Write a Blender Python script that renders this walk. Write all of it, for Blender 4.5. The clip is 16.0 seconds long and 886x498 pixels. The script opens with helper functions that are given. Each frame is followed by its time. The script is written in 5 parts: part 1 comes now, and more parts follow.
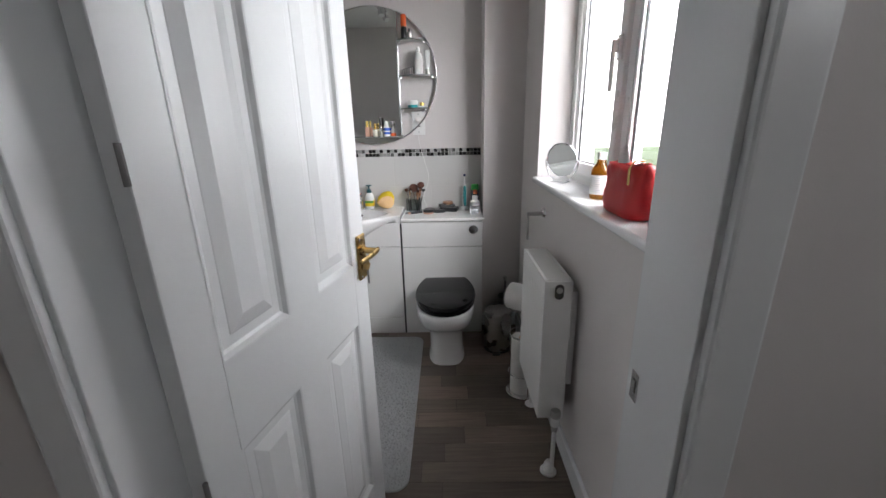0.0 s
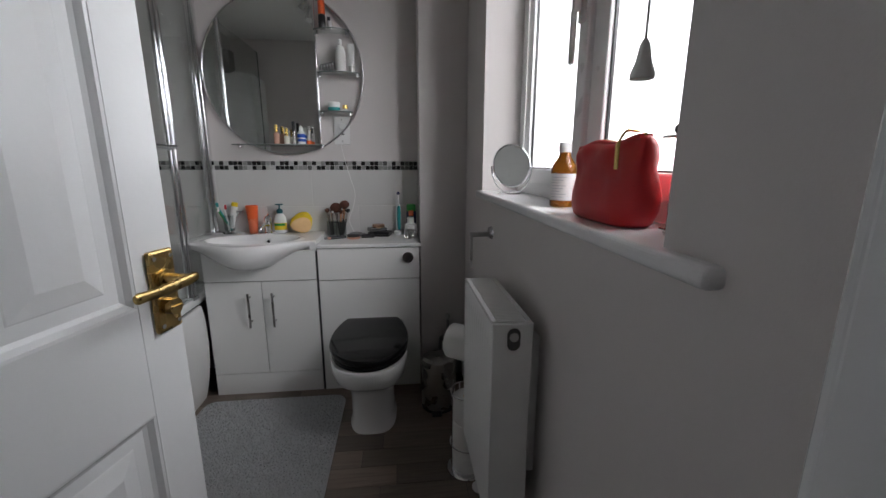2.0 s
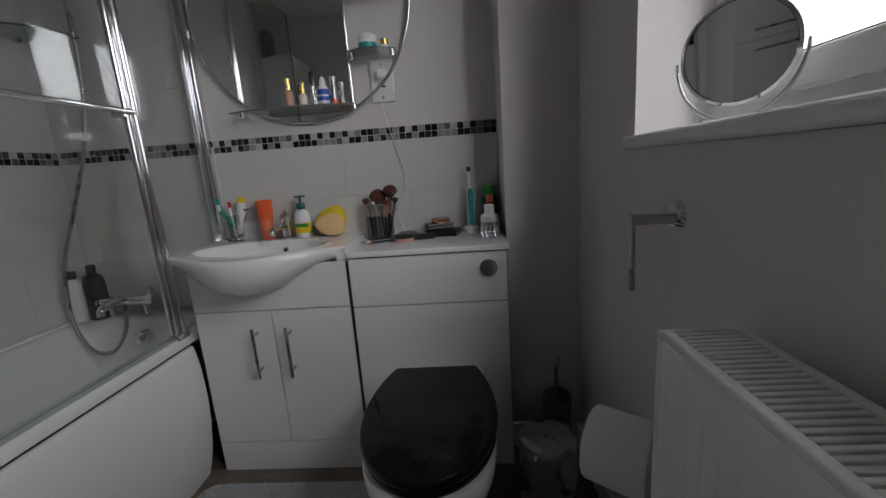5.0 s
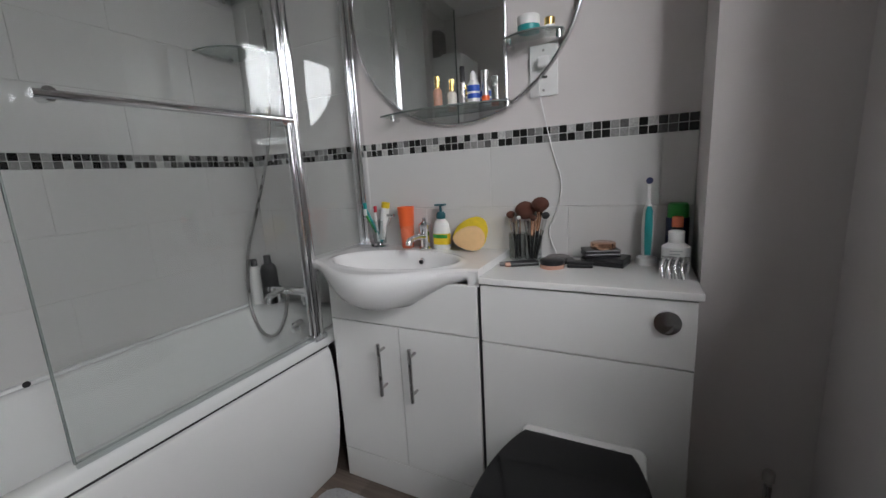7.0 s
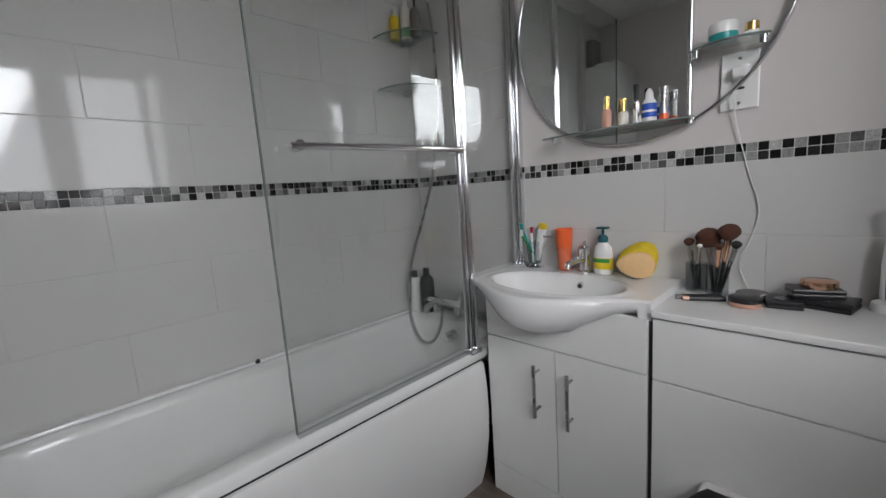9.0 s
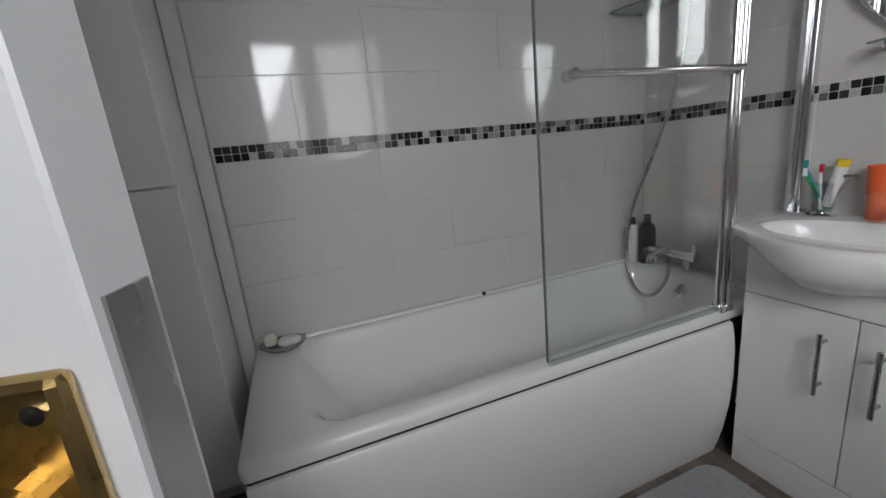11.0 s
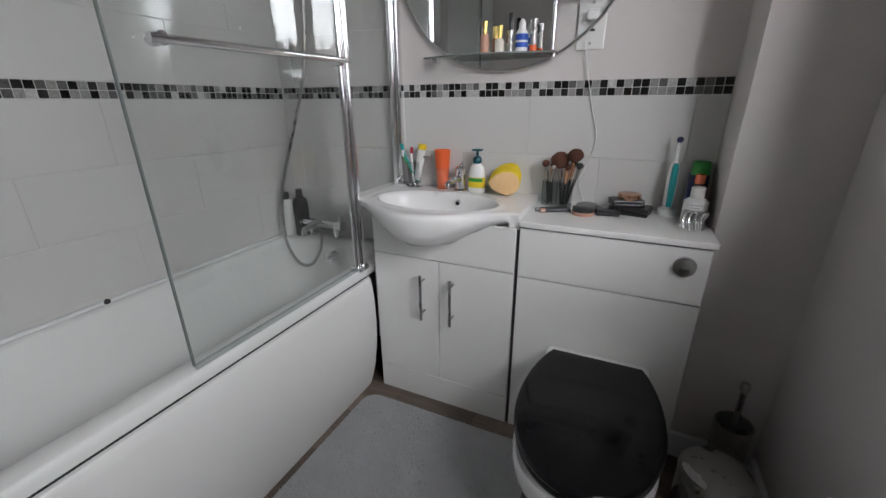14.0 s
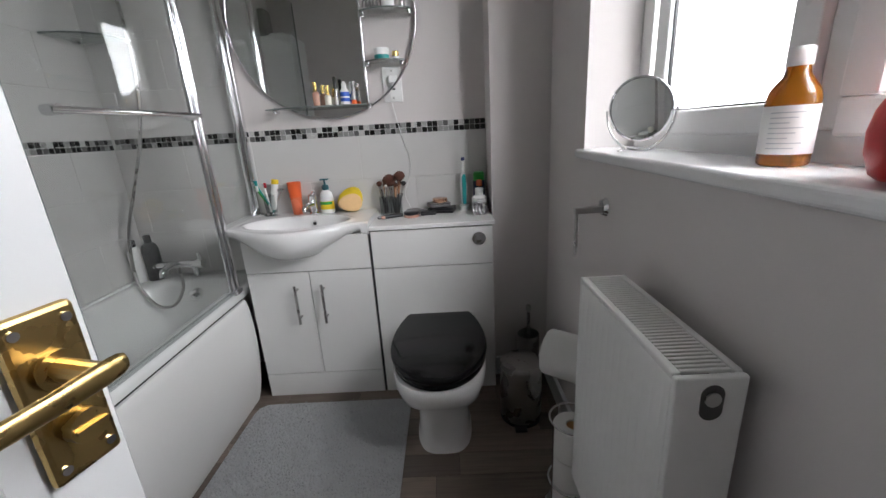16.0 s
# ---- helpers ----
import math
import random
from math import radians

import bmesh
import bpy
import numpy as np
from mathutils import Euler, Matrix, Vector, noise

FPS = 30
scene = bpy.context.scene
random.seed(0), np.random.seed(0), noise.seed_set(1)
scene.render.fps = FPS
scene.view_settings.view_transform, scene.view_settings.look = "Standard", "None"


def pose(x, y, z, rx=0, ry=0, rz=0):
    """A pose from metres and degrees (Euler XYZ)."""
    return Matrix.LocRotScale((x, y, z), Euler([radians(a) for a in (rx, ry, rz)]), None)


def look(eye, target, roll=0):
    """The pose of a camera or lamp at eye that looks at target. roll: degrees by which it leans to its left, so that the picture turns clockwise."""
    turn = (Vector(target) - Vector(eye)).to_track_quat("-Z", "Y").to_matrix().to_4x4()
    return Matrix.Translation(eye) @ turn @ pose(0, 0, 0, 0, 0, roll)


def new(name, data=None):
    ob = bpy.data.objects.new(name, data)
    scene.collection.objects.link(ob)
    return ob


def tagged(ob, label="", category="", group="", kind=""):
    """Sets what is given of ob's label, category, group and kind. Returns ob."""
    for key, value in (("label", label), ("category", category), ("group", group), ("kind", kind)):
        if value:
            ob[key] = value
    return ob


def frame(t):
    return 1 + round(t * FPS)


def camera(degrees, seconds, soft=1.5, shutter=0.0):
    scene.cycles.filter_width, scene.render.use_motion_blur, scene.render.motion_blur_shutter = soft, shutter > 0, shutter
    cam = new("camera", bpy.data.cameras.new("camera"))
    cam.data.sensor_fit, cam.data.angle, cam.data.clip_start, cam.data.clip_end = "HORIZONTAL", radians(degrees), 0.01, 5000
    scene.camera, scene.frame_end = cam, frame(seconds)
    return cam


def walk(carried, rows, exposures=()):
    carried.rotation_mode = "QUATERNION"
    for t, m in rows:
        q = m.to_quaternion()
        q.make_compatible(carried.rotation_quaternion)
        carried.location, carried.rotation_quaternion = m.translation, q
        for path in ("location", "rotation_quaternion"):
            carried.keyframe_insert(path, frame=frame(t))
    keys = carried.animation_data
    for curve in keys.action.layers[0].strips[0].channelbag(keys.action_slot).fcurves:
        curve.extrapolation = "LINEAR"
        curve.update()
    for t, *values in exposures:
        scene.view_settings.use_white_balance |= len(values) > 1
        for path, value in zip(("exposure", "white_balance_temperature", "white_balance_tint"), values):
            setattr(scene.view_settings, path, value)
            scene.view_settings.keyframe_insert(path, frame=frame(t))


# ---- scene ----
cam = camera(96.7, 16.0)
PATH = [
    (0, (-0.467, -2.659, 1.318), (-0.493, -0.749, 0.723), -1.3),
    (0.5, (-0.433, -2.628, 1.29), (-0.362, -0.706, 0.744), -1.8),
    (1, (-0.368, -2.459, 1.246), (-0.237, -0.514, 0.8), -0.9),
    (1.5, (-0.342, -2.318, 1.195), (-0.069, -0.388, 0.745), -2.3),
    (2, (-0.347, -2.241, 1.166), (-0.131, -0.298, 0.745), 0.1),
    (2.5, (-0.356, -2.163, 1.114), (-0.072, -0.256, 0.583), -0.9),
    (3, (-0.376, -2.004, 1.066), (-0.006, -0.082, 0.656), -0.7),
    (3.5, (-0.381, -1.897, 1.067), (-0.151, 0.049, 0.666), -5.9),
    (4, (-0.374, -1.701, 1.023), (-0.242, 0.274, 0.736), -2.9),
    (4.2, (-0.36, -1.64, 1.008), (-0.3, 0.326, 0.648), -2.4),
    (6.3, (-0.385, -1.359, 1.046), (-0.839, 0.543, 0.626), -5.0),
    (6.5, (-0.38, -1.324, 1.048), (-0.955, 0.542, 0.616), -4.0),
    (7, (-0.372, -1.256, 1.059), (-1.261, 0.496, 0.683), -3.2),
    (7.5, (-0.372, -1.238, 1.059), (-1.347, 0.468, 0.684), -3.8),
    (8, (-0.367, -1.22, 1.068), (-1.369, 0.48, 0.74), -3.9),
    (8.5, (-0.387, -1.259, 1.074), (-1.571, 0.321, 0.756), -3.6),
    (9, (-0.428, -1.325, 1.109), (-1.851, 0.051, 0.819), -3.9),
    (9.5, (-0.472, -1.41, 1.109), (-2.078, -0.262, 0.79), -3.9),
    (10, (-0.512, -1.492, 1.111), (-2.288, -0.651, 0.739), -5.3),
    (10.2, (-0.527, -1.508, 1.105), (-2.355, -0.778, 0.745), -5.5),
    (12.3, (-0.567, -1.532, 1.085), (-2.264, -0.72, 0.404), -3.0),
    (12.5, (-0.564, -1.517, 1.083), (-2.209, -0.62, 0.382), -2.1),
    (13, (-0.546, -1.464, 1.077), (-1.985, -0.298, 0.322), -1.2),
    (13.5, (-0.504, -1.43, 1.076), (-1.724, -0.031, 0.332), -1.3),
    (14, (-0.488, -1.437, 1.119), (-1.271, 0.265, 0.419), -0.4),
    (14.5, (-0.455, -1.507, 1.128), (-0.842, 0.334, 0.449), -2.5),
    (15, (-0.434, -1.618, 1.106), (-0.7, 0.226, 0.38), -2.9),
    (15.5, (-0.434, -1.713, 1.114), (-0.594, 0.193, 0.528), -3.7),
    (16, (-0.429, -1.857, 1.138), (-0.465, 0.058, 0.561), -3.4),
]
walk(cam, [(t, look(eye, target, roll)) for t, eye, target, roll in PATH],
     [(0, 0.45), (0.5, 0.08), (1, -0.18), (1.5, -0.3), (2.5, -0.65), (3.5, -0.9), (4.2, -0.95), (6.3, -0.4), (7, -0.1), (8.5, -0.05), (10, -0.3), (12.5, -0.2), (14.5, 0.15), (16, 0.25)])

# ---- light ----
world = bpy.data.worlds.new("sky")
scene.world = world
world.use_nodes = True
_wn = world.node_tree.nodes
_sky = _wn.new("ShaderNodeTexSky")
_sky.sky_type, _sky.sun_disc = "NISHITA", False
_sky.sun_elevation, _sky.sun_rotation = radians(29), radians(143)
_wn["Background"].inputs[1].default_value = 0.12
world.node_tree.links.new(_sky.outputs[0], _wn["Background"].inputs[0])
_sun = new("sun", bpy.data.lights.new("sun", "SUN"))
_sun.data.energy, _sun.data.angle, _sun.data.color = 1.2, radians(20), (1, 0.96, 0.9)
_sun.matrix_world = look((2.4, -4.4, 3.2), (0, -1.2, 1))


def area_light(name, eye, target, sx, sy, watts, color):
    ob = new(name, bpy.data.lights.new(name, "AREA"))
    ob.data.shape, ob.data.size, ob.data.size_y, ob.data.energy, ob.data.color = "RECTANGLE", sx, sy, watts, color
    ob.matrix_world = look(eye, target)
    return ob


WINDOW_WATTS, HALL_WATTS = 66.0, 0.9
area_light("window_daylight", (0.62, -1.72, 2.05), (-0.75, -0.30, 0.5), 1.1, 1.1, WINDOW_WATTS, (0.965, 0.965, 1.0))
# Fill lamp added in the unseen hall to lift door and lining.
area_light("hall_fill_light", (0.79, -3.25, 1.85), (-1, -2.7, 1.2), 0.38, 0.42, HALL_WATTS, (0.86, 0.93, 1.0))


# ---- materials ----
def mat(name, color, rough=0.5, metal=0.0, var=0.06, scale=3.0, fine=180.0, bump=0.02, rough_var=0.08, spec=0.5, coat=0.0, per_object=0.0, tint=None):
    """A surface with soft staining at a large scale and grain at a fine one, in world metres."""
    m = bpy.data.materials.new(name)
    m.use_nodes = True
    nt = m.node_tree
    n, ln = nt.nodes, nt.links
    b = n["Principled BSDF"]
    b.inputs["Roughness"].default_value, b.inputs["Metallic"].default_value = rough, metal
    b.inputs["Specular IOR Level"].default_value, b.inputs["Coat Weight"].default_value = spec, coat
    geo = n.new("ShaderNodeNewGeometry")
    big, small = n.new("ShaderNodeTexNoise"), n.new("ShaderNodeTexNoise")
    big.inputs["Scale"].default_value, big.inputs["Detail"].default_value = scale, 5
    small.inputs["Scale"].default_value, small.inputs["Detail"].default_value = fine, 3
    for t in (big, small):
        ln.new(geo.outputs["Position"], t.inputs["Vector"])
    ramp = n.new("ShaderNodeMix")
    ramp.data_type = "RGBA"
    c0 = [max(0, c * (1 - var)) for c in color]
    c1 = [min(1, c * (1 + var)) for c in color] if tint is None else list(tint)
    ramp.inputs["A"].default_value, ramp.inputs["B"].default_value = (*c0, 1), (*c1, 1)
    ln.new(big.outputs["Fac"], ramp.inputs["Factor"])
    out = ramp.outputs["Result"]
    if per_object:
        info, hsv, mr = n.new("ShaderNodeObjectInfo"), n.new("ShaderNodeHueSaturation"), n.new("ShaderNodeMapRange")
        mr.inputs["To Min"].default_value, mr.inputs["To Max"].default_value = 1 - per_object, 1 + per_object
        ln.new(info.outputs["Random"], mr.inputs["Value"])
        ln.new(mr.outputs["Result"], hsv.inputs["Value"])
        ln.new(out, hsv.inputs["Color"])
        out = hsv.outputs["Color"]
    ln.new(out, b.inputs["Base Color"])
    if rough_var:
        rr = n.new("ShaderNodeMapRange")
        rr.inputs["To Min"].default_value, rr.inputs["To Max"].default_value = max(0, rough - rough_var), min(1, rough + rough_var)
        ln.new(big.outputs["Fac"], rr.inputs["Value"])
        ln.new(rr.outputs["Result"], b.inputs["Roughness"])
    if bump:
        bp = n.new("ShaderNodeBump")
        bp.inputs["Strength"].default_value, bp.inputs["Distance"].default_value = bump, 0.004
        ln.new(small.outputs["Fac"], bp.inputs["Height"])
        ln.new(bp.outputs["Normal"], b.inputs["Normal"])
    return m


def glass_mat(name, color=(1, 1, 1), rough=0.0, ior=1.45):
    """Clear thin glass: see-through with a Fresnel gloss."""
    m = bpy.data.materials.new(name)
    m.use_nodes = True
    n, ln = m.node_tree.nodes, m.node_tree.links
    n.remove(n["Principled BSDF"])
    tr, gl, mx, fr = n.new("ShaderNodeBsdfTransparent"), n.new("ShaderNodeBsdfGlossy"), n.new("ShaderNodeMixShader"), n.new("ShaderNodeLayerWeight")
    tr.inputs[0].default_value = (*color, 1)
    gl.inputs["Roughness"].default_value, fr.inputs["Blend"].default_value = rough, 0.5
    pw, ma = n.new("ShaderNodeMath"), n.new("ShaderNodeMath")
    pw.operation, ma.operation = "POWER", "MULTIPLY_ADD"
    pw.inputs[1].default_value = 5.0
    r0 = ((ior - 1) / (ior + 1)) ** 2
    ma.inputs[1].default_value, ma.inputs[2].default_value = 1 - r0, r0
    ln.new(fr.outputs["Facing"], pw.inputs[0])
    ln.new(pw.outputs[0], ma.inputs[0])
    ln.new(ma.outputs[0], mx.inputs[0])
    ln.new(tr.outputs[0], mx.inputs[1])
    ln.new(gl.outputs[0], mx.inputs[2])
    ln.new(mx.outputs[0], n["Material Output"].inputs["Surface"])
    return m


def mosaic_mat():
    """Glass mosaic chips: each chip takes one of five greys."""
    m = mat("mosaic_glass", (0.4, 0.4, 0.4), rough=0.12, bump=0.03, fine=90)
    n, ln = m.node_tree.nodes, m.node_tree.links
    info, cr = n.new("ShaderNodeObjectInfo"), n.new("ShaderNodeValToRGB")
    cr.color_ramp.interpolation = "CONSTANT"
    stops = [(0.0, 0.01), (0.32, 0.03), (0.50, 0.12), (0.66, 0.30), (0.88, 0.50)]
    els = cr.color_ramp.elements
    while len(els) < len(stops):
        els.new(0.5)
    for e, (p, v) in zip(els, stops):
        e.position, e.color = p, (v, v, v * 0.98, 1)
    noise_tex, mul = n.new("ShaderNodeTexNoise"), n.new("ShaderNodeMix")
    geo = n.new("ShaderNodeNewGeometry")
    noise_tex.inputs["Scale"].default_value, noise_tex.inputs["Detail"].default_value = 160, 4
    mul.data_type, mul.blend_type = "RGBA", "OVERLAY"
    mul.inputs["Factor"].default_value = 0.55
    ln.new(geo.outputs["Position"], noise_tex.inputs["Vector"])
    ln.new(info.outputs["Random"], cr.inputs["Fac"])
    ln.new(cr.outputs["Color"], mul.inputs["A"])
    ln.new(noise_tex.outputs["Fac"], mul.inputs["B"])
    ln.new(mul.outputs["Result"], n["Principled BSDF"].inputs["Base Color"])
    return m


def plank_mat():
    """Grey-brown wood-look vinyl, grain running along x."""
    m = mat("vinyl_plank", (0.16, 0.125, 0.10), rough=0.42, per_object=0.38, bump=0.03)
    n, ln = m.node_tree.nodes, m.node_tree.links
    geo, mp, nz, mx = n.new("ShaderNodeNewGeometry"), n.new("ShaderNodeMapping"), n.new("ShaderNodeTexNoise"), n.new("ShaderNodeMix")
    mp.inputs["Scale"].default_value = (3.0, 60.0, 1.0)
    nz.inputs["Scale"].default_value, nz.inputs["Detail"].default_value, nz.inputs["Distortion"].default_value = 1.6, 8, 0.8
    mx.data_type = "RGBA"
    mx.inputs["A"].default_value, mx.inputs["B"].default_value = (0.085, 0.062, 0.05, 1), (0.25, 0.2, 0.165, 1)
    hsv = [x for x in n if x.bl_idname == "ShaderNodeHueSaturation"][0]
    ln.new(geo.outputs["Position"], mp.inputs["Vector"])
    ln.new(mp.outputs["Vector"], nz.inputs["Vector"])
    ln.new(nz.outputs["Fac"], mx.inputs["Factor"])
    ln.new(mx.outputs["Result"], hsv.inputs["Color"])
    return m


M_WALL = mat("painted_plaster", (0.67, 0.635, 0.625), rough=0.75, var=0.035, scale=1.6, fine=260, bump=0.05)
M_CEIL = mat("ceiling_paint", (0.78, 0.77, 0.75), rough=0.85, var=0.03, bump=0.05)
M_GLOSS = mat("white_gloss_paint", (0.78, 0.79, 0.80), rough=0.24, var=0.03, scale=2.5, fine=55, bump=0.05)
M_UPVC = mat("white_upvc", (0.84, 0.84, 0.84), rough=0.3, var=0.02, bump=0.01)
M_SILL = mat("sill_upvc", (0.82, 0.82, 0.83), rough=0.18, var=0.03, bump=0.01)
M_TILE = mat("white_wall_tile", (0.635, 0.63, 0.62), rough=0.07, var=0.02, scale=2.0, fine=9, bump=0.03, rough_var=0.03, per_object=0.012)
M_GROUT = mat("grout", (0.60, 0.60, 0.58), rough=0.85, var=0.15, fine=400, bump=0.1)
M_CAB = mat("white_gloss_cabinet", (0.80, 0.80, 0.79), rough=0.2, var=0.02, bump=0.008, scale=2)
M_ACRYLIC = mat("bath_acrylic", (0.82, 0.83, 0.82), rough=0.14, var=0.015, bump=0.005)
M_PANEL = mat("bath_panel_plastic", (0.80, 0.80, 0.79), rough=0.24, var=0.02, bump=0.01)
M_CERAMIC = mat("white_ceramic", (0.83, 0.83, 0.825), rough=0.08, var=0.015, bump=0.0, rough_var=0.03)
M_BLACK = mat("black_gloss_seat", (0.008, 0.008, 0.009), spec=0.22, rough=0.1, var=0.2, scale=25, fine=300, bump=0.012, rough_var=0.03)
M_CHROME = mat("chrome", (0.78, 0.78, 0.79), rough=0.09, metal=1.0, var=0.03, bump=0.0, rough_var=0.04)
M_STEEL = mat("brushed_steel", (0.46, 0.45, 0.44), rough=0.28, metal=1.0, var=0.08, scale=12, bump=0.02)
M_BRASS = mat("polished_brass", (0.55, 0.39, 0.16), rough=0.28, metal=1.0, var=0.10, scale=30, fine=300, bump=0.02)
# Near-black for floor joints, and for shade painted into gaps and holes.
M_JOINT_SHADE = mat("joint_and_gap_shade", (0.03, 0.03, 0.032), rough=0.8, var=0.2, bump=0.0)
M_MIRROR = mat("mirror_silver", (0.82, 0.84, 0.83), rough=0.0, metal=1.0, var=0.01, bump=0.0, rough_var=0.0)
M_GLASS = glass_mat("clear_glass", (0.93, 0.96, 0.95))
M_SCREEN = glass_mat("screen_glass", (0.945, 0.955, 0.95), ior=1.5)
M_PANE = glass_mat("window_glass", (0.97, 0.98, 0.99), rough=0.03)
M_EDGE = mat("glass_edge_green", (0.20, 0.23, 0.22), rough=0.15, var=0.1, bump=0.0)
M_RAD = mat("radiator_enamel", (0.80, 0.80, 0.79), rough=0.42, var=0.03, scale=6, bump=0.02)
# Dark colour standing in for shade inside the radiator.
M_GRILLE_SHADE = mat("radiator_inner_shade", (0.07, 0.068, 0.065), rough=0.7, var=0.2, bump=0.0)
M_RUG = mat("grey_bath_mat", (0.50, 0.51, 0.52), rough=0.95, var=0.14, scale=9, fine=420, bump=0.9, spec=0.1)
M_TERRY = mat("rug_pile", (0.54, 0.55, 0.56), rough=0.98, var=0.12, scale=14, fine=500, bump=0.5, spec=0.1)
M_RED = mat("red_leatherette", (0.50, 0.018, 0.022), rough=0.42, var=0.12, scale=10, fine=420, bump=0.12)
M_AMBER = mat("amber_glass", (0.80, 0.30, 0.03), rough=0.08, var=0.1, bump=0.0)
M_AMBER.node_tree.nodes["Principled BSDF"].inputs["Transmission Weight"].default_value = 0.9
M_PAPER = mat("paper", (0.80, 0.79, 0.77), rough=0.85, var=0.04, fine=500, bump=0.06)
M_PRINT = mat("print_grey", (0.5, 0.51, 0.53), rough=0.8, var=0.1, bump=0.0)
M_WHITEP = mat("white_plastic", (0.80, 0.80, 0.79), rough=0.32, var=0.03, bump=0.01)
M_CREAM = mat("cream_plastic", (0.78, 0.75, 0.66), rough=0.4, var=0.05, bump=0.01)
M_ORANGE = mat("orange_plastic", (0.82, 0.13, 0.03), rough=0.38, var=0.06, bump=0.01)
M_ORANGE2 = mat("orange_clear_plastic", (0.80, 0.20, 0.10), rough=0.25, var=0.06, bump=0.01)
M_TEAL = mat("teal_plastic", (0.02, 0.30, 0.30), rough=0.35, var=0.06, bump=0.01)
M_DTEAL = mat("dark_teal_plastic", (0.01, 0.09, 0.11), rough=0.3, var=0.06, bump=0.01)
M_GREEN = mat("green_plastic", (0.03, 0.30, 0.05), rough=0.38, var=0.06, bump=0.01)
M_NAVY = mat("navy_plastic", (0.012, 0.02, 0.09), rough=0.3, var=0.1, bump=0.01)
M_BLUE = mat("blue_print", (0.02, 0.09, 0.48), rough=0.5, var=0.06, bump=0.0)
M_YELLOW = mat("yellow_sponge", (0.80, 0.58, 0.03), rough=0.9, var=0.14, scale=60, fine=500, bump=0.5)
M_PEACH = mat("peach_sponge", (0.80, 0.53, 0.27), rough=0.95, var=0.08, scale=80, fine=600, bump=0.4)
M_BLKPL = mat("black_plastic", (0.018, 0.018, 0.02), rough=0.32, var=0.15, bump=0.01)
M_BRISTLE = mat("brown_bristle", (0.10, 0.035, 0.022), rough=0.9, var=0.3, scale=60, fine=900, bump=0.6)
M_GOLD = mat("rose_gold", (0.72, 0.42, 0.28), rough=0.2, metal=1.0, var=0.06, bump=0.0)
M_GOLDCAP = mat("gold_cap", (0.72, 0.52, 0.18), rough=0.2, metal=1.0, var=0.06, bump=0.0)
M_NUDE = mat("nude_polish", (0.58, 0.33, 0.25), rough=0.15, var=0.05, bump=0.0)
M_REDP = mat("red_plastic", (0.55, 0.03, 0.05), rough=0.35, var=0.06, bump=0.0)
M_CLEAR = glass_mat("clear_plastic", (0.86, 0.88, 0.88), rough=0.05)
M_GREYB = mat("grey_box", (0.20, 0.19, 0.19), rough=0.7, var=0.1, bump=0.03)
M_LEAF = mat("hedge_leaf", (0.07, 0.11, 0.035), rough=0.6, var=0.4, scale=8, bump=0.1)
M_LAWN = mat("lawn", (0.09, 0.13, 0.05), rough=0.9, var=0.3, scale=2, fine=60, bump=0.3)
M_MOSAIC = mosaic_mat()
M_PLANK = plank_mat()

M_SKY = bpy.data.materials.new("bright_overcast_sky")
M_SKY.use_nodes = True
_b = M_SKY.node_tree.nodes["Principled BSDF"]
_b.inputs["Base Color"].default_value = (0, 0, 0, 1)
_b.inputs["Emission Color"].default_value, _b.inputs["Emission Strength"].default_value = (0.98, 0.978, 1, 1), 5.5

# ---- mesh helpers ----
ORI = {}


def thing(name, loc, label, category, group="", kind=""):
    e = new(name)
    e.empty_display_size = 0.05
    e.location = loc
    ORI[e.name] = Vector(loc)
    return tagged(e, label, category, group, kind)


def part(name, bm, material, parent=None, label="", smooth=None, recalc=True):
    """Links a bmesh, given in world metres, as one mesh object under its parent."""
    o = ORI[parent.name] if parent else Vector((0, 0, 0))
    if recalc:
        bmesh.ops.recalc_face_normals(bm, faces=bm.faces[:])
    bm.transform(Matrix.Translation(-o))
    me = bpy.data.meshes.new(name)
    bm.to_mesh(me)
    bm.free()
    me.materials.append(material)
    ob = new(name, me)
    ob.parent = parent
    ORI[ob.name] = o
    if smooth is not None:
        me.shade_smooth()
        me.set_sharp_from_angle(angle=radians(smooth))
    if label:
        ob["label"] = label
    return ob


def box(bm, x0, x1, y0, y1, z0, z1, bevel=0.0, seg=2, m=None):
    r = bmesh.ops.create_cube(bm, size=1)
    vs = r["verts"]
    bmesh.ops.scale(bm, vec=(x1 - x0, y1 - y0, z1 - z0), verts=vs)
    bmesh.ops.translate(bm, vec=((x0 + x1) / 2, (y0 + y1) / 2, (z0 + z1) / 2), verts=vs)
    if bevel:
        es = list({e for v in vs for e in v.link_edges})
        r = bmesh.ops.bevel(bm, geom=es, offset=bevel, segments=seg, profile=0.5, affect="EDGES")
        vs = list({v for f in r["faces"] for v in f.verts} | {v for v in vs if v.is_valid})
    if m is not None:
        bmesh.ops.transform(bm, matrix=m, verts=vs)
    return bm


def B(*a, **k):
    return box(bmesh.new(), *a, **k)


def loft(bm, rings, cap=True, closed=True, cap_first=True):
    """Joins rings of points, all of one length, into a skin."""
    rows = [[bm.verts.new(p) for p in ring] for ring in rings]
    n = len(rows[0])
    for a, b in zip(rows, rows[1:]):
        for i in range(n if closed else n - 1):
            j = (i + 1) % n
            bm.faces.new((a[i], a[j], b[j], b[i]))
    if cap:
        if cap_first:
            bm.faces.new(rows[0][::-1])
        bm.faces.new(rows[-1])
    return bm


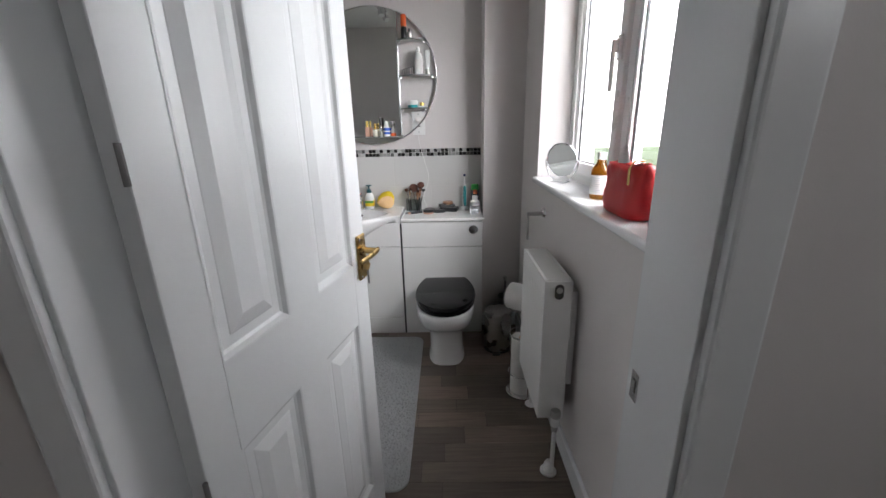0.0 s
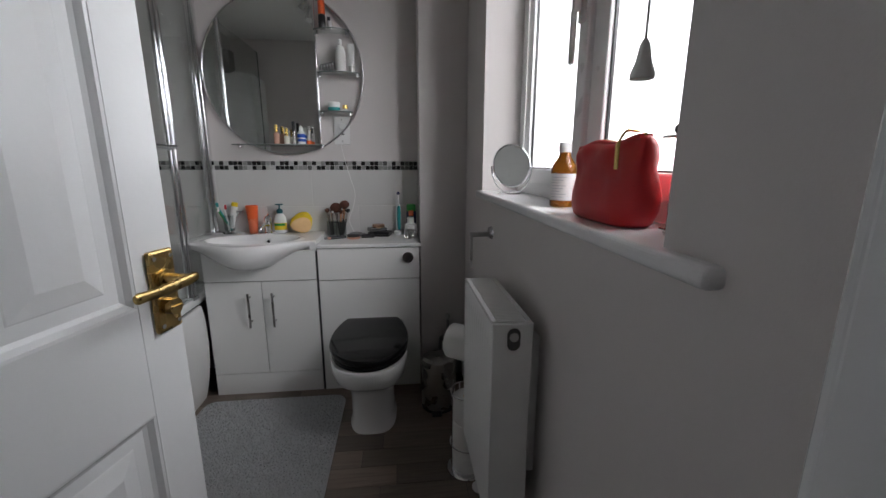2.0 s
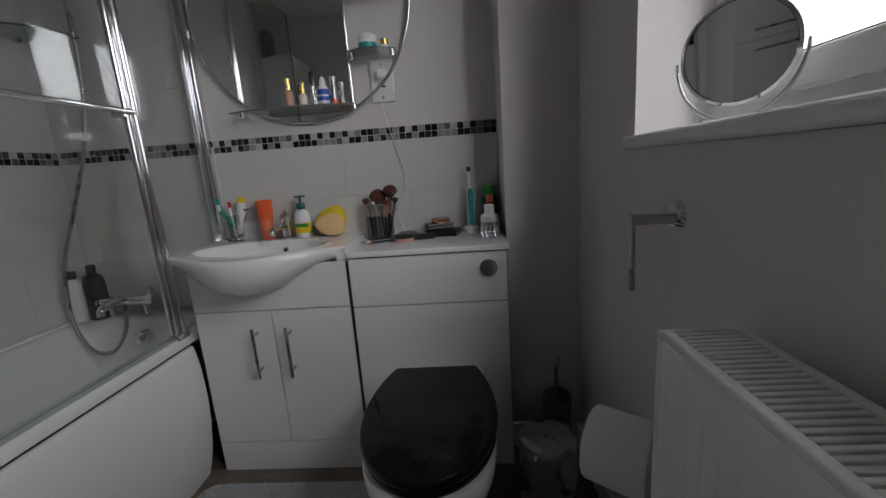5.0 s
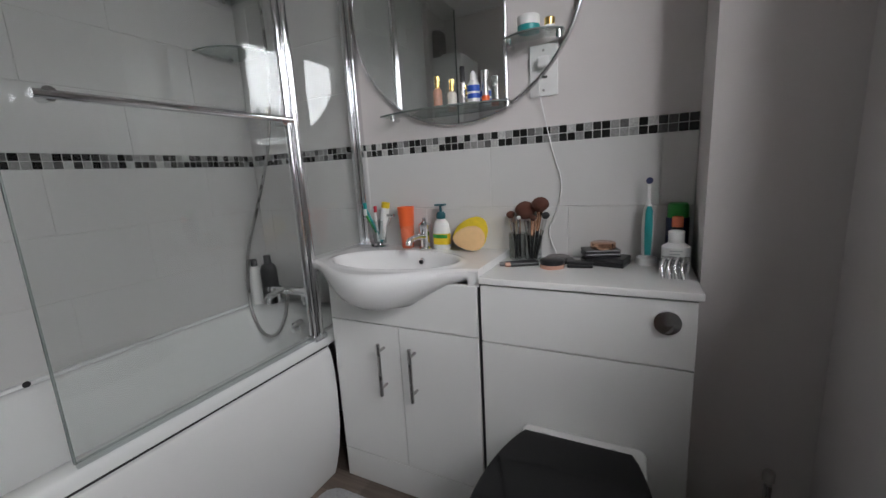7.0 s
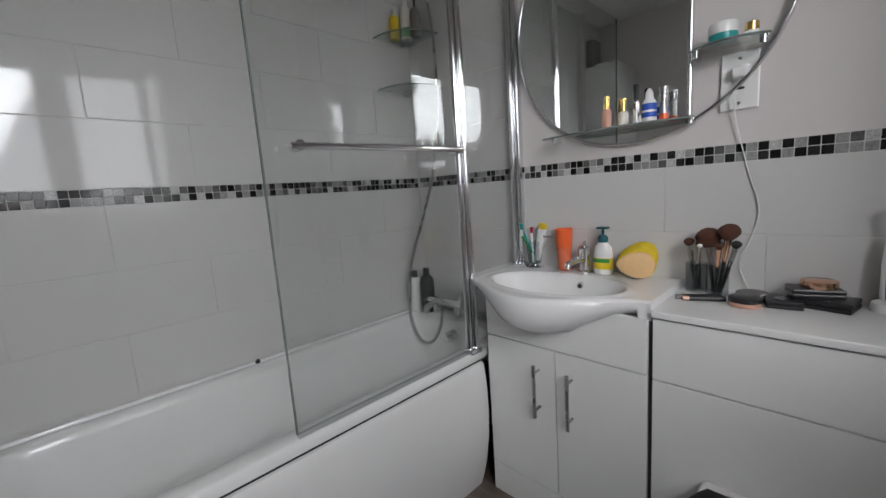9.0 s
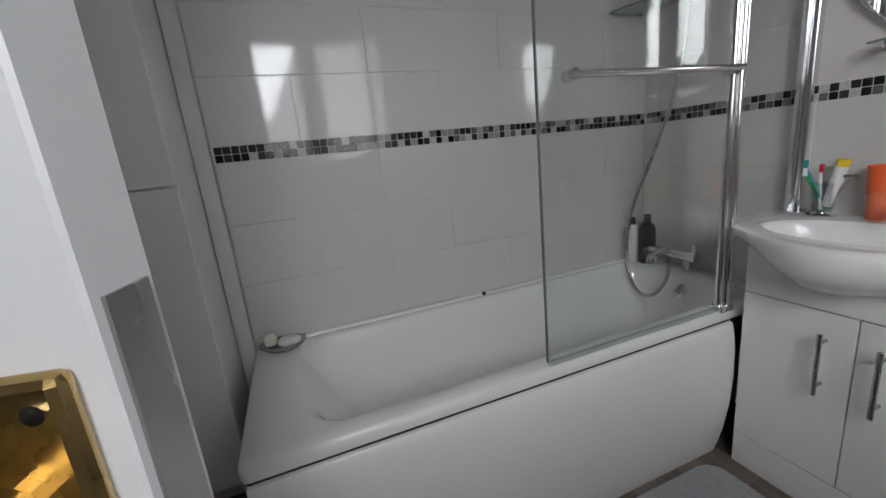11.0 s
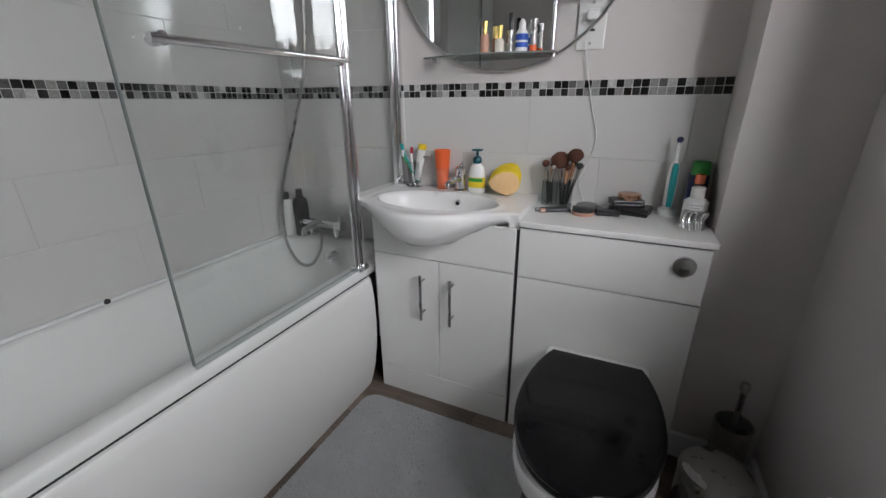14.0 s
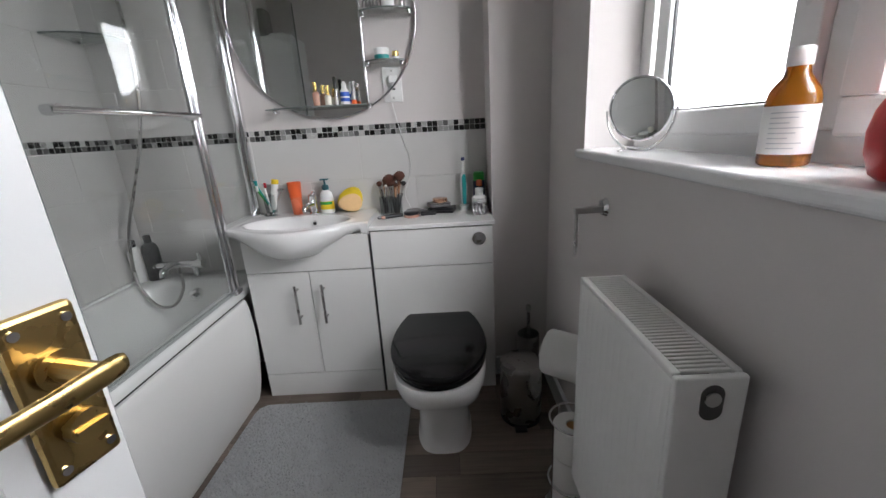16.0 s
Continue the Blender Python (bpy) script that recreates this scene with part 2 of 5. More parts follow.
def lathe(bm, cx, cy, profile, seg=24, m=None):
    """Turns (radius, z) pairs round an upright axis."""
    rings = []
    for r, z in profile:
        ring = [Vector((cx + max(r, 1e-4) * math.cos(2 * math.pi * i / seg), cy + max(r, 1e-4) * math.sin(2 * math.pi * i / seg), z)) for i in range(seg)]
        rings.append([m @ p for p in ring] if m is not None else ring)
    return loft(bm, rings)


def L(cx, cy, profile, seg=24, m=None):
    return lathe(bmesh.new(), cx, cy, profile, seg, m)


def rod(bm, p0, p1, r, seg=14, r1=None):
    return tube(bm, [p0, p1], r, seg, r1)


def tube(bm, pts, r, seg=12, r1=None):
    """A round bar along points, capped."""
    pts = [Vector(p) for p in pts]
    rings, up = [], None
    for i, p in enumerate(pts):
        d = (pts[min(i + 1, len(pts) - 1)] - pts[max(i - 1, 0)]).normalized()
        if up is None:
            up = d.orthogonal().normalized()
        up = (up - d * up.dot(d)).normalized()
        s = d.cross(up)
        rad = r if r1 is None else r + (r1 - r) * i / (len(pts) - 1)
        rings.append([p + (up * math.cos(2 * math.pi * k / seg) + s * math.sin(2 * math.pi * k / seg)) * rad for k in range(seg)])
    return loft(bm, rings)


def T(pts, r, seg=12, r1=None):
    return tube(bmesh.new(), pts, r, seg, r1)


def spline(pts, n=10):
    """Catmull-Rom points through pts."""
    P = [Vector(p) for p in pts]
    P = [2 * P[0] - P[1]] + P + [2 * P[-1] - P[-2]]
    out = []
    for a, b, c, d in zip(P, P[1:], P[2:], P[3:]):
        for k in range(n):
            t = k / n
            out.append(0.5 * (2 * b + (c - a) * t + (2 * a - 5 * b + 4 * c - d) * t * t + (3 * b - a - 3 * c + d) * t ** 3))
    return out + [P[-2]]


def slab(bm, outline, z0, z1, r=0.004, steps=3):
    """An upright extrusion of an outline (x, y), its rims rounded by insetting towards the middle."""
    c = Vector((sum(p[0] for p in outline) / len(outline), sum(p[1] for p in outline) / len(outline)))
    size = max((Vector(p) - c).length for p in outline)

    def ring(z, inset):
        return [Vector((*(c + (Vector(p) - c) * (1 - inset / size)), z)) for p in outline]
    rings = [ring(z0 + r * (1 - math.sin(a)), r * (1 - math.cos(a))) for a in [math.pi / 2 * (1 - k / steps) for k in range(steps + 1)]]
    rings += [ring(z1 - r * (1 - math.sin(a)), r * (1 - math.cos(a))) for a in [math.pi / 2 * k / steps for k in range(steps + 1)]]
    return loft(bm, rings)


def rrect(x0, x1, y0, y1, r, n=6):
    out = []
    for cx, cy, a0 in ((x1 - r, y1 - r, 0), (x0 + r, y1 - r, 90), (x0 + r, y0 + r, 180), (x1 - r, y0 + r, 270)):
        out += [(cx + r * math.cos(radians(a0 + 90 * k / n)), cy + r * math.sin(radians(a0 + 90 * k / n))) for k in range(n + 1)]
    return out

# ---- the room ----
XL, YD, ZC = -1.94, -2.13, 2.35
YH = YD - 0.13
DX0, DX1, DH = -0.905, -0.190, 2.0


def structure(name, bm, material, label, smooth=None):
    return tagged(part(name, bm, material, None, "", smooth), label, "structure", "", "structure")


bm = B(XL - 0.1, 0.3, 0.0, 0.12, 0, ZC)
wall_back = structure("wall_back", bm, M_WALL, "pale grey-white painted wall behind basin and toilet")
bm = B(XL - 0.12, XL, YD, 0.0, 0, ZC)
wall_left = structure("wall_left", bm, M_WALL, "pale wall tiled along the bath")
WY0, WY1, WZ0, WZ1 = -1.765, -0.605, 1.03, 2.12
bm = B(0, 0.28, WY1, 0.0, 0, ZC)
box(bm, 0, 0.28, YH, WY0, 0, ZC)
box(bm, 0, 0.28, WY0, WY1, 0, WZ0)
box(bm, 0, 0.28, WY0, WY1, WZ1, ZC)
structure("wall_right", bm, M_WALL, "pale painted wall with a deep window opening")
bm = B(XL - 0.12, DX0 - 0.03, YH, YD, 0, ZC)
box(bm, DX1 + 0.03, 0.0, YH, YD, 0, ZC)
box(bm, DX0 - 0.03, DX1 + 0.03, YH, YD, DH + 0.03, ZC)
structure("wall_door", bm, M_WALL, "painted wall with the open doorway")
structure("wall_pier", B(-0.24, 0.0, -0.20, 0.0, 0, ZC), M_WALL, "boxed-in pipe chase painted pale grey")
bm = B(XL, -1.895, -1.765, -1.722, 0, ZC)
structure("wall_nib", bm, M_WALL, "narrow painted wall end beside the bath")
structure("ceiling", B(XL - 0.12, 0.9, -3.9, 0.12, ZC, ZC + 0.1), M_CEIL, "white painted ceiling")
bm = B(-1.72, -1.6, -3.9, YH, 0, ZC)
structure("hall_wall_west", bm, M_WALL, "pale painted hall wall")
bm = B(-1.72, 0.9, -3.9, -3.8, 0, ZC)
structure("hall_wall_south", bm, M_WALL, "pale painted hall wall")
# East wall is out of view; its opening is added for the fill lamp.
bm = B(0.8, 0.9, -3.9, -3.45, 0, ZC)
box(bm, 0.8, 0.9, -3.05, YH, 0, ZC)
box(bm, 0.8, 0.9, -3.45, -3.05, 0, 1.62)
box(bm, 0.8, 0.9, -3.45, -3.05, 2.08, ZC)
structure("hall_wall_east", bm, M_WALL, "pale painted hall wall with an added, unseen opening for fill light")
structure("hall_wall_north", B(0.28, 0.9, YH, YD, 0, ZC), M_WALL, "pale painted hall wall")
floor = structure("floor", B(XL - 0.12, 0.9, -3.9, 0.0, -0.1, -0.002), M_JOINT_SHADE, "grey-brown wood-look vinyl plank floor")

# door lining, stops and architraves
bm = B(DX1, DX1 + 0.03, YH - 0.004, YD + 0.004, 0, DH + 0.03, 0.002)
box(bm, DX0 - 0.03, DX0, YH - 0.004, YD + 0.004, 0, DH + 0.03, 0.002)
box(bm, DX0, DX1, YH - 0.004, YD + 0.004, DH, DH + 0.03, 0.002)
structure("door_lining", bm, M_GLOSS, "white gloss door lining")
for nm, ya, yb in (("trim_hall", YH - 0.018, YH), ("trim_room", YD, YD + 0.016)):
    bm = bmesh.new()
    for xa, xb in ((DX1 + 0.008, DX1 + 0.066), (DX0 - 0.066, DX0 - 0.008)):
        box(bm, xa, xb, ya, yb, 0, DH + 0.07, 0.006, 3)
    box(bm, DX0 - 0.008, DX1 + 0.008, ya, yb, DH + 0.008, DH + 0.07, 0.006, 3)
    structure(nm, bm, M_GLOSS, "white gloss moulded architrave round the doorway")
bm = B(DX1 - 0.002, DX1 - 0.0005, YD - 0.032, YD - 0.012, 0.915, 0.962, 0.0005)
box(bm, DX1 - 0.0035, DX1 - 0.0022, YD - 0.027, YD - 0.016, 0.928, 0.950)
tagged(part("strike_plate", bm, M_STEEL), "steel strike plate let into the door lining", "strike plate")

# baseboards
bm = B(-0.016, 0, -2.12, -0.217, 0, 0.095, 0.005)
structure("baseboard_right", bm, M_GLOSS, "white gloss skirting board")
structure("baseboard_pier", B(-0.24, -0.017, -0.216, -0.20, 0, 0.095, 0.005), M_GLOSS, "white gloss skirting board")

# ---- the window ----
window = thing("window_1", (0.15, -1.19, WZ0), "white plastic casement window with obscured panes, blown-out daylight", "window", "", "structure")
FX0, FX1 = 0.15, 0.21
bm = B(FX0, FX1, WY0, WY1, WZ0 + 0.02, WZ0 + 0.075, 0.004)
box(bm, FX0, FX1, WY0, WY1, WZ1 - 0.055, WZ1, 0.004)
box(bm, FX0, FX1, WY1 - 0.06, WY1, WZ0 + 0.075, WZ1 - 0.055, 0.004)
box(bm, FX0, FX1, WY0, WY0 + 0.06, WZ0 + 0.075, WZ1 - 0.055, 0.004)
box(bm, FX0, FX1, -1.255, -1.205, WZ0 + 0.075, WZ1 - 0.055, 0.004)
part("window_frame", bm, M_UPVC, window)


def sash(y0, y1, w=0.055):
    z0, z1 = WZ0 + 0.066, WZ1 - 0.05
    bm = B(FX0 - 0.016, FX0 + 0.02, y0, y1, z0, z0 + w, 0.006)
    box(bm, FX0 - 0.016, FX0 + 0.02, y0, y1, z1 - w, z1, 0.006)
    box(bm, FX0 - 0.0155, FX0 + 0.02, y0, y0 + w, z0 + w, z1 - w, 0.004)
    box(bm, FX0 - 0.0155, FX0 + 0.02, y1 - w, y1, z0 + w, z1 - w, 0.004)
    s = part("sash", bm, M_UPVC, window)
    p = part("pane", B(FX0 + 0.004, FX0 + 0.008, y0 + w, y1 - w, z0 + w, z1 - w), M_PANE, s)
    p.visible_shadow = False
    bm = bmesh.new()
    for a, b_, c, d in ((y0 + w, y1 - w, z0 + w, z0 + w + 0.004), (y0 + w, y0 + w + 0.004, z0 + w, z1 - w), (y1 - w - 0.004, y1 - w, z0 + w, z1 - w)):
        box(bm, FX0 - 0.004, FX0 + 0.003, a, b_, c, d)
    part("gasket", bm, M_BLKPL, s)
    return s


s1 = sash(-1.205, -0.72)
sash(WY0 + 0.055, -1.255)
bm = B(FX0 - 0.030, FX0 - 0.016, -1.192, -1.168, 1.52, 1.60, 0.004)
box(bm, FX0 - 0.050, FX0 - 0.030, -1.190, -1.170, 1.545, 1.585, 0.005)
box(bm, FX0 - 0.052, FX0 - 0.038, -1.189, -1.171, 1.42, 1.55, 0.005)
part("handle", bm, M_WHITEP, s1, "white window handle")
sill = structure("window_sill", B(-0.024, FX0 - 0.002, -1.87, -0.583, 1.0305, 1.0585, 0.010, 4), M_SILL, "white bullnosed plastic window board")

# outdoors
tagged(part("backdrop", box(B(70, 70.5, -140, 70, -3, 90), 0.6, 70, 70, 70.5, -3, 90), M_SKY), "bright overcast sky far outside the window", "backdrop", "", "structure")
structure("ground", B(-200, 200, -200, 200, -3.2, -2.9), M_LAWN, "lawn far below the upstairs window")
rng = random.Random(4)
bm = bmesh.new()
for i in range(900):
    c = Vector((rng.uniform(5.5, 7.5), rng.uniform(-9, 7), -2.9 + 3.6 * rng.random() ** 0.7 + 0.3 * math.sin(i)))
    s = rng.uniform(0.05, 0.14)
    d = Vector((rng.uniform(-1, 1), rng.uniform(-1, 1), rng.uniform(-0.4, 1))).normalized()
    e = d.orthogonal().normalized()
    f = d.cross(e)
    bm.faces.new([bm.verts.new(c + e * s), bm.verts.new(c + f * s * 0.5), bm.verts.new(c - e * s), bm.verts.new(c - f * s * 0.5)])
tagged(part("hedge", bm, M_LEAF, None, "", None, False), "green hedge outside the window", "hedge", "", "stuff")

# ---- the door ----
HINGE, FREE = Vector((-0.845, YD - 0.060, 0)), Vector((-0.705, -1.59, 0))
_d = (FREE - HINGE).normalized()
DW = (FREE - HINGE).length
DM = Matrix(((_d.x, -_d.y, 0, HINGE.x), (_d.y, _d.x, 0, HINGE.y), (0, 0, 1, 0.008), (0, 0, 0, 1)))
door = thing("door_1", (HINGE.x, HINGE.y, 0), "white gloss panelled door standing open into the bathroom", "door", "", "structure")
ST, MU, TH = 0.075, 0.108, 0.036
PW = (DW - 2 * ST - MU) / 2
RAILS = ((0, 0.20), (0.785, 0.953), (1.85, 1.975))
bm = bmesh.new()
for u0, u1 in ((0, ST), (DW - ST, DW)):
    box(bm, u0, u1, 0, TH, 0, 1.975, 0.0015, 1, DM)
for z0, z1 in RAILS:
    box(bm, ST, DW - ST, 0, TH, z0, z1, 0, 1, DM)
for z0, z1 in ((0.20, 0.785), (0.953, 1.85)):
    box(bm, ST + PW, ST + PW + MU, 0, TH, z0, z1, 0, 1, DM)
part("door_leaf", bm, M_GLOSS, door)
for z0, z1 in ((0.20, 0.785), (0.953, 1.85)):
    for u0 in (ST, ST + PW + MU):
        for side in (0, 1):
            rings = []
            for inset, dep in ((0, 0.0), (0.004, 0.001), (0.010, 0.008), (0.016, 0.011), (0.034, 0.011), (0.036, 0.010), (0.062, 0.003), (0.07, 0.003)):
                a, b_, c, d = u0 + inset, u0 + PW - inset, z0 + inset, z1 - inset
                v = dep if side == 0 else TH - dep
                rings.append([DM @ Vector(p) for p in ((a, v, c), (b_, v, c), (b_, v, d), (a, v, d))])
            bm = bmesh.new()
            loft(bm, rings, cap=False)
            bm.faces.new([bm.verts.new(p) for p in rings[-1]])
            part("door_panel", bm, M_GLOSS, door)


def lever(side):
    """Lever on a square-edged backplate with a round turn below it."""
    f = -1 if side == 0 else 1
    y0 = 0.0 if side == 0 else TH
    uc = DW - 0.031
    zt, zb = 1.032, 0.905
    ys = sorted((y0, y0 + f * 0.009))
    h = part("door_handle", B(uc - 0.023, uc + 0.023, ys[0], ys[1], zb, zt, 0.004, 2, DM), M_BRASS, door, "polished brass lever handle on a backplate")
    zc = 0.988
    bm = T([DM @ Vector((uc, y0 + f * 0.008, zc)), DM @ Vector((uc, y0 + f * 0.014, zc))], 0.0145, 20)
    tube(bm, [DM @ Vector((uc, y0 + f * 0.014, zc)), DM @ Vector((uc, y0 + f * 0.05, zc))], 0.0085, 16)
    part("neck", bm, M_BRASS, h)
    rings = []
    for k, (u, hz, w) in enumerate(((0.016, 0.006, 0.003), (0.012, 0.008, 0.0045), (0.0, 0.0088, 0.005), (-0.03, 0.008, 0.0042), (-0.06, 0.0072, 0.004), (-0.078, 0.0072, 0.004), (-0.089, 0.0078, 0.004), (-0.094, 0.0055, 0.003))):
        v = y0 + f * (0.050 if u > -0.095 else 0.050 - 0.05 * (-0.095 - u) * 10)
        rings.append([DM @ Vector((uc + u, v + w * math.cos(a), zc + 0.002 * math.sin(u * 30) + hz * math.sin(a))) for a in [2 * math.pi * i / 16 for i in range(16)]])
    part("lever", loft(bmesh.new(), rings), M_BRASS, h, smooth=50)
    bm = T([DM @ Vector((uc, y0 + f * 0.008, 0.944)), DM @ Vector((uc, y0 + f * 0.022, 0.944))], 0.0125, 20)
    box(bm, uc - 0.010, uc + 0.010, y0 + f * 0.022 - 0.003, y0 + f * 0.022 + 0.003, 0.9425, 0.9455, 0, 1, DM)
    part("thumb_turn", bm, M_BRASS, h)
    for du, z in ((-0.015, zt - 0.011), (0.015, zt - 0.011), (-0.015, zb + 0.011), (0.015, zb + 0.011)):
        part("screw", T([DM @ Vector((uc + du, y0 + f * 0.008, z)), DM @ Vector((uc + du, y0 + f * 0.0105, z))], 0.0035, 10), M_CHROME, h)


lever(0)
bm = B(DW, DW + 0.0015, 0.006, 0.03, 0.88, 1.05, 0, 1, DM)
part("latch_plate", bm, M_STEEL, door)
for z in (0.25, 0.75, 1.25):
    bm = T([DM @ Vector((-0.006, -0.004, z)), DM @ Vector((-0.006, -0.004, z + 0.05))], 0.004, 10)
    part("hinge", bm, M_GREYB, door)

# ---- the bath ----
bath = thing("bath", (-1.63, -0.86, 0), "white acrylic bath with a bowed white side panel", "bath")
BX0, BX1, BY0, BY1, BZ = XL + 0.009, -1.333, -1.72, -0.009, 0.53


def rr_ring(x0, x1, y0, y1, r, z, n=8):
    return [Vector((px, py, z)) for px, py in rrect(x0, x1, y0, y1, r, n)]


rings = [rr_ring(BX0 + 0.02, BX1 - 0.012, BY0 + 0.015, BY1, 0.02, BZ - 0.038),
         rr_ring(BX0, BX1, BY0, BY1, 0.022, BZ - 0.036), rr_ring(BX0, BX1 + 0.002, BY0 - 0.002, BY1, 0.024, BZ - 0.02),
         rr_ring(BX0, BX1 - 0.001, BY0, BY1, 0.024, BZ - 0.005), rr_ring(BX0 + 0.004, BX1 - 0.008, BY0 + 0.006, BY1 - 0.004, 0.024, BZ)]
inner = ((0.075, 0.055, 0.17, 0.10, 0.10, 0.0), (0.082, 0.062, 0.18, 0.108, 0.11, -0.006), (0.09, 0.07, 0.20, 0.115, 0.12, -0.03), (0.105, 0.085, 0.25, 0.13, 0.12, -0.12),
         (0.125, 0.105, 0.34, 0.15, 0.12, -0.24), (0.15, 0.13, 0.42, 0.17, 0.11, -0.33), (0.19, 0.17, 0.50, 0.22, 0.09, -0.36))
for a, b_, c, d, r, dz in inner:
    rings.append(rr_ring(BX0 + a - 0.03, BX1 - b_, BY0 + c - 0.04, BY1 - d, r, BZ + dz))
bm = loft(bmesh.new(), rings, cap_first=False)
part("tub", bm, M_ACRYLIC, bath, smooth=50)
bm = B(BX0, BX0 + 0.02, BY0 + 0.01, BY1, BZ - 0.002, BZ + 0.010, 0.004)
part("upstand", bm, M_ACRYLIC, bath)
PZ = [0.0, 0.04, 0.1, 0.2, 0.3, 0.4, 0.455, 0.484, 0.488]
PX = [-1.343, -1.334, -1.324, -1.311, -1.305, -1.307, -1.313, -1.319, -1.323]
rings = []
for z, x in zip(PZ, PX):
    tuck = 0.018 * max(0, (0.16 - z) / 0.16) ** 2
    rings.append([Vector((x, BY0 + 0.012, z)), Vector((x, -1.2, z)), Vector((x, -0.7, z)), Vector((x, -0.300 - tuck, z)), Vector((x - 0.02, -0.288 - tuck, z)), Vector((x - 0.03, BY0 + 0.012, z))])
# Dark strip painted in for the shade between bath rim and panel.
part("rim_shade_strip", B(-1.37, -1.333, BY0 + 0.012, -0.295, 0.4882, 0.4935), M_JOINT_SHADE, bath)
part("side_panel", loft(bmesh.new(), rings), M_PANEL, bath, "bowed plastic bath panel", smooth=40)
bm = B(BX0 + 0.03, -1.352, BY0 + 0.004, BY0 + 0.012, 0, 0.486)
part("end_panel", bm, M_PANEL, bath)
bm = T([(-1.63, -0.128, 0.47), (-1.63, -0.158, 0.465)], 0.026, 20)
tube(bm, [(-1.63, -0.155, 0.465), (-1.63, -0.178, 0.461)], 0.012, 14)
part("overflow", bm, M_CHROME, bath, "chrome overflow with turning knob", smooth=40)
part("plug_cap", T([(BX0 + 0.021, -0.875, BZ + 0.008), (BX0 + 0.024, -0.875, BZ + 0.008)], 0.009, 12), M_JOINT_SHADE, bath, "dark fixing hole")

mixer = thing("bath_mixer_tap", (-1.72, -0.075, BZ), "chrome bath shower mixer on the bath end", "tap")
bm = T([(-1.82, -0.09, 0.60), (-1.63, -0.09, 0.60)], 0.018, 16)
part("body", bm, M_CHROME, mixer, smooth=40)
for x in (-1.80, -1.65):
    part("pillar", T([(x, -0.075, BZ), (x, -0.08, 0.60)], 0.014, 14), M_CHROME, mixer, smooth=40)
for x, s in ((-1.84, -1), (-1.61, 1)):
    bm = T([(x - 0.018 * s, -0.09, 0.60), (x + 0.012 * s, -0.09, 0.60)], 0.024, 16)
    tube(bm, [(x, -0.09, 0.60), (x, -0.095, 0.655)], 0.012, 12)
    part("handle", bm, M_CHROME, mixer, smooth=40)
part("spout", T(spline([(-1.72, -0.09, 0.605), (-1.72, -0.14, 0.612), (-1.72, -0.195, 0.60), (-1.72, -0.205, 0.575)], 6), 0.014, 14), M_CHROME, mixer, smooth=40)
hose_pts = [(-1.70, -0.12, 0.59), (-1.655, -0.185, 0.52), (-1.70, -0.20, 0.445), (-1.775, -0.20, 0.435), (-1.838, -0.19, 0.50), (-1.868, -0.175, 0.60), (-1.852, -0.16, 0.78), (-1.80, -0.12, 0.98), (-1.735, -0.09, 1.20), (-1.705, -0.07, 1.45), (-1.71, -0.06, 1.75), (-1.74, -0.07, 2.02)]
hp = spline(hose_pts, 26)
bm = bmesh.new()
pts, rad = hp, 0.0075
rings, up = [], None
for i, p in enumerate(pts):
    d = (pts[min(i + 1, len(pts) - 1)] - pts[max(i - 1, 0)]).normalized()
    up = d.orthogonal().normalized() if up is None else (up - d * up.dot(d)).normalized()
    s = d.cross(up)
    rr = rad * (1.0 if i % 2 else 0.86)
    rings.append([p + (up * math.cos(2 * math.pi * k / 10) + s * math.sin(2 * math.pi * k / 10)) * rr for k in range(10)])
hose = thing("shower_hose", hose_pts[0], "ribbed chrome shower hose looping up the wall", "hose")
part("ribbed_tube", loft(bm, rings), M_STEEL, hose, smooth=60)
bm = T([(-1.74, -0.0, 2.02), (-1.74, -0.075, 2.03)], 0.014, 14)
tube(bm, [(-1.74, -0.07, 2.0), (-1.74, -0.10, 2.16)], 0.012, 12)
part("shower_head", bm, M_CHROME, hose)

# ---- the shower screen ----
screen = thing("shower_screen", (-1.34, -0.5, BZ), "hinged glass bath screen with chrome posts", "shower screen")
SZ = 1.95
part("fixed_pane", B(-1.3375, -1.3325, -0.31, -0.03, BZ + 0.015, SZ), M_SCREEN, screen).visible_shadow = False
g = part("moving_pane", B(-1.3435, -1.3375, -0.98, -0.345, BZ + 0.012, SZ), M_SCREEN, screen)
g.visible_shadow = False
bm = B(-1.3445, -1.3365, -0.983, -0.980, BZ + 0.012, SZ)
part("pane_edge", bm, M_EDGE, g)
part("seal", B(-1.345, -1.336, -0.98, -0.345, BZ + 0.001, BZ + 0.014), M_CLEAR, g)
bm = B(-1.355, -1.315, -0.030, 0.0, BZ + 0.27, SZ + 0.01, 0.006, 3)
box(bm, -1.352, -1.332, -0.044, -0.03, BZ + 0.27, SZ + 0.01, 0.006, 3)
part("wall_profile", bm, M_CHROME, screen, "polished chrome wall profile", smooth=40)
bm = T([(-1.336, -0.318, BZ + 0.004), (-1.336, -0.318, SZ + 0.01)], 0.013, 18)
part("post", bm, M_CHROME, screen, "polished chrome hinge post", smooth=40)
bm = T([(-1.341, -0.342, BZ + 0.004), (-1.341, -0.342, SZ + 0.01)], 0.011, 18)
part("post", bm, M_CHROME, screen, "polished chrome hinge post", smooth=40)
part("foot", B(-1.36, -1.318, -0.358, -0.300, BZ + 0.0, BZ + 0.018, 0.004), M_CHROME, screen)
rail = part("towel_rail", T([(-1.302, -0.93, 1.232), (-1.302, -0.36, 1.238)], 0.0085, 16), M_CHROME, screen, "chrome towel rail", smooth=40)
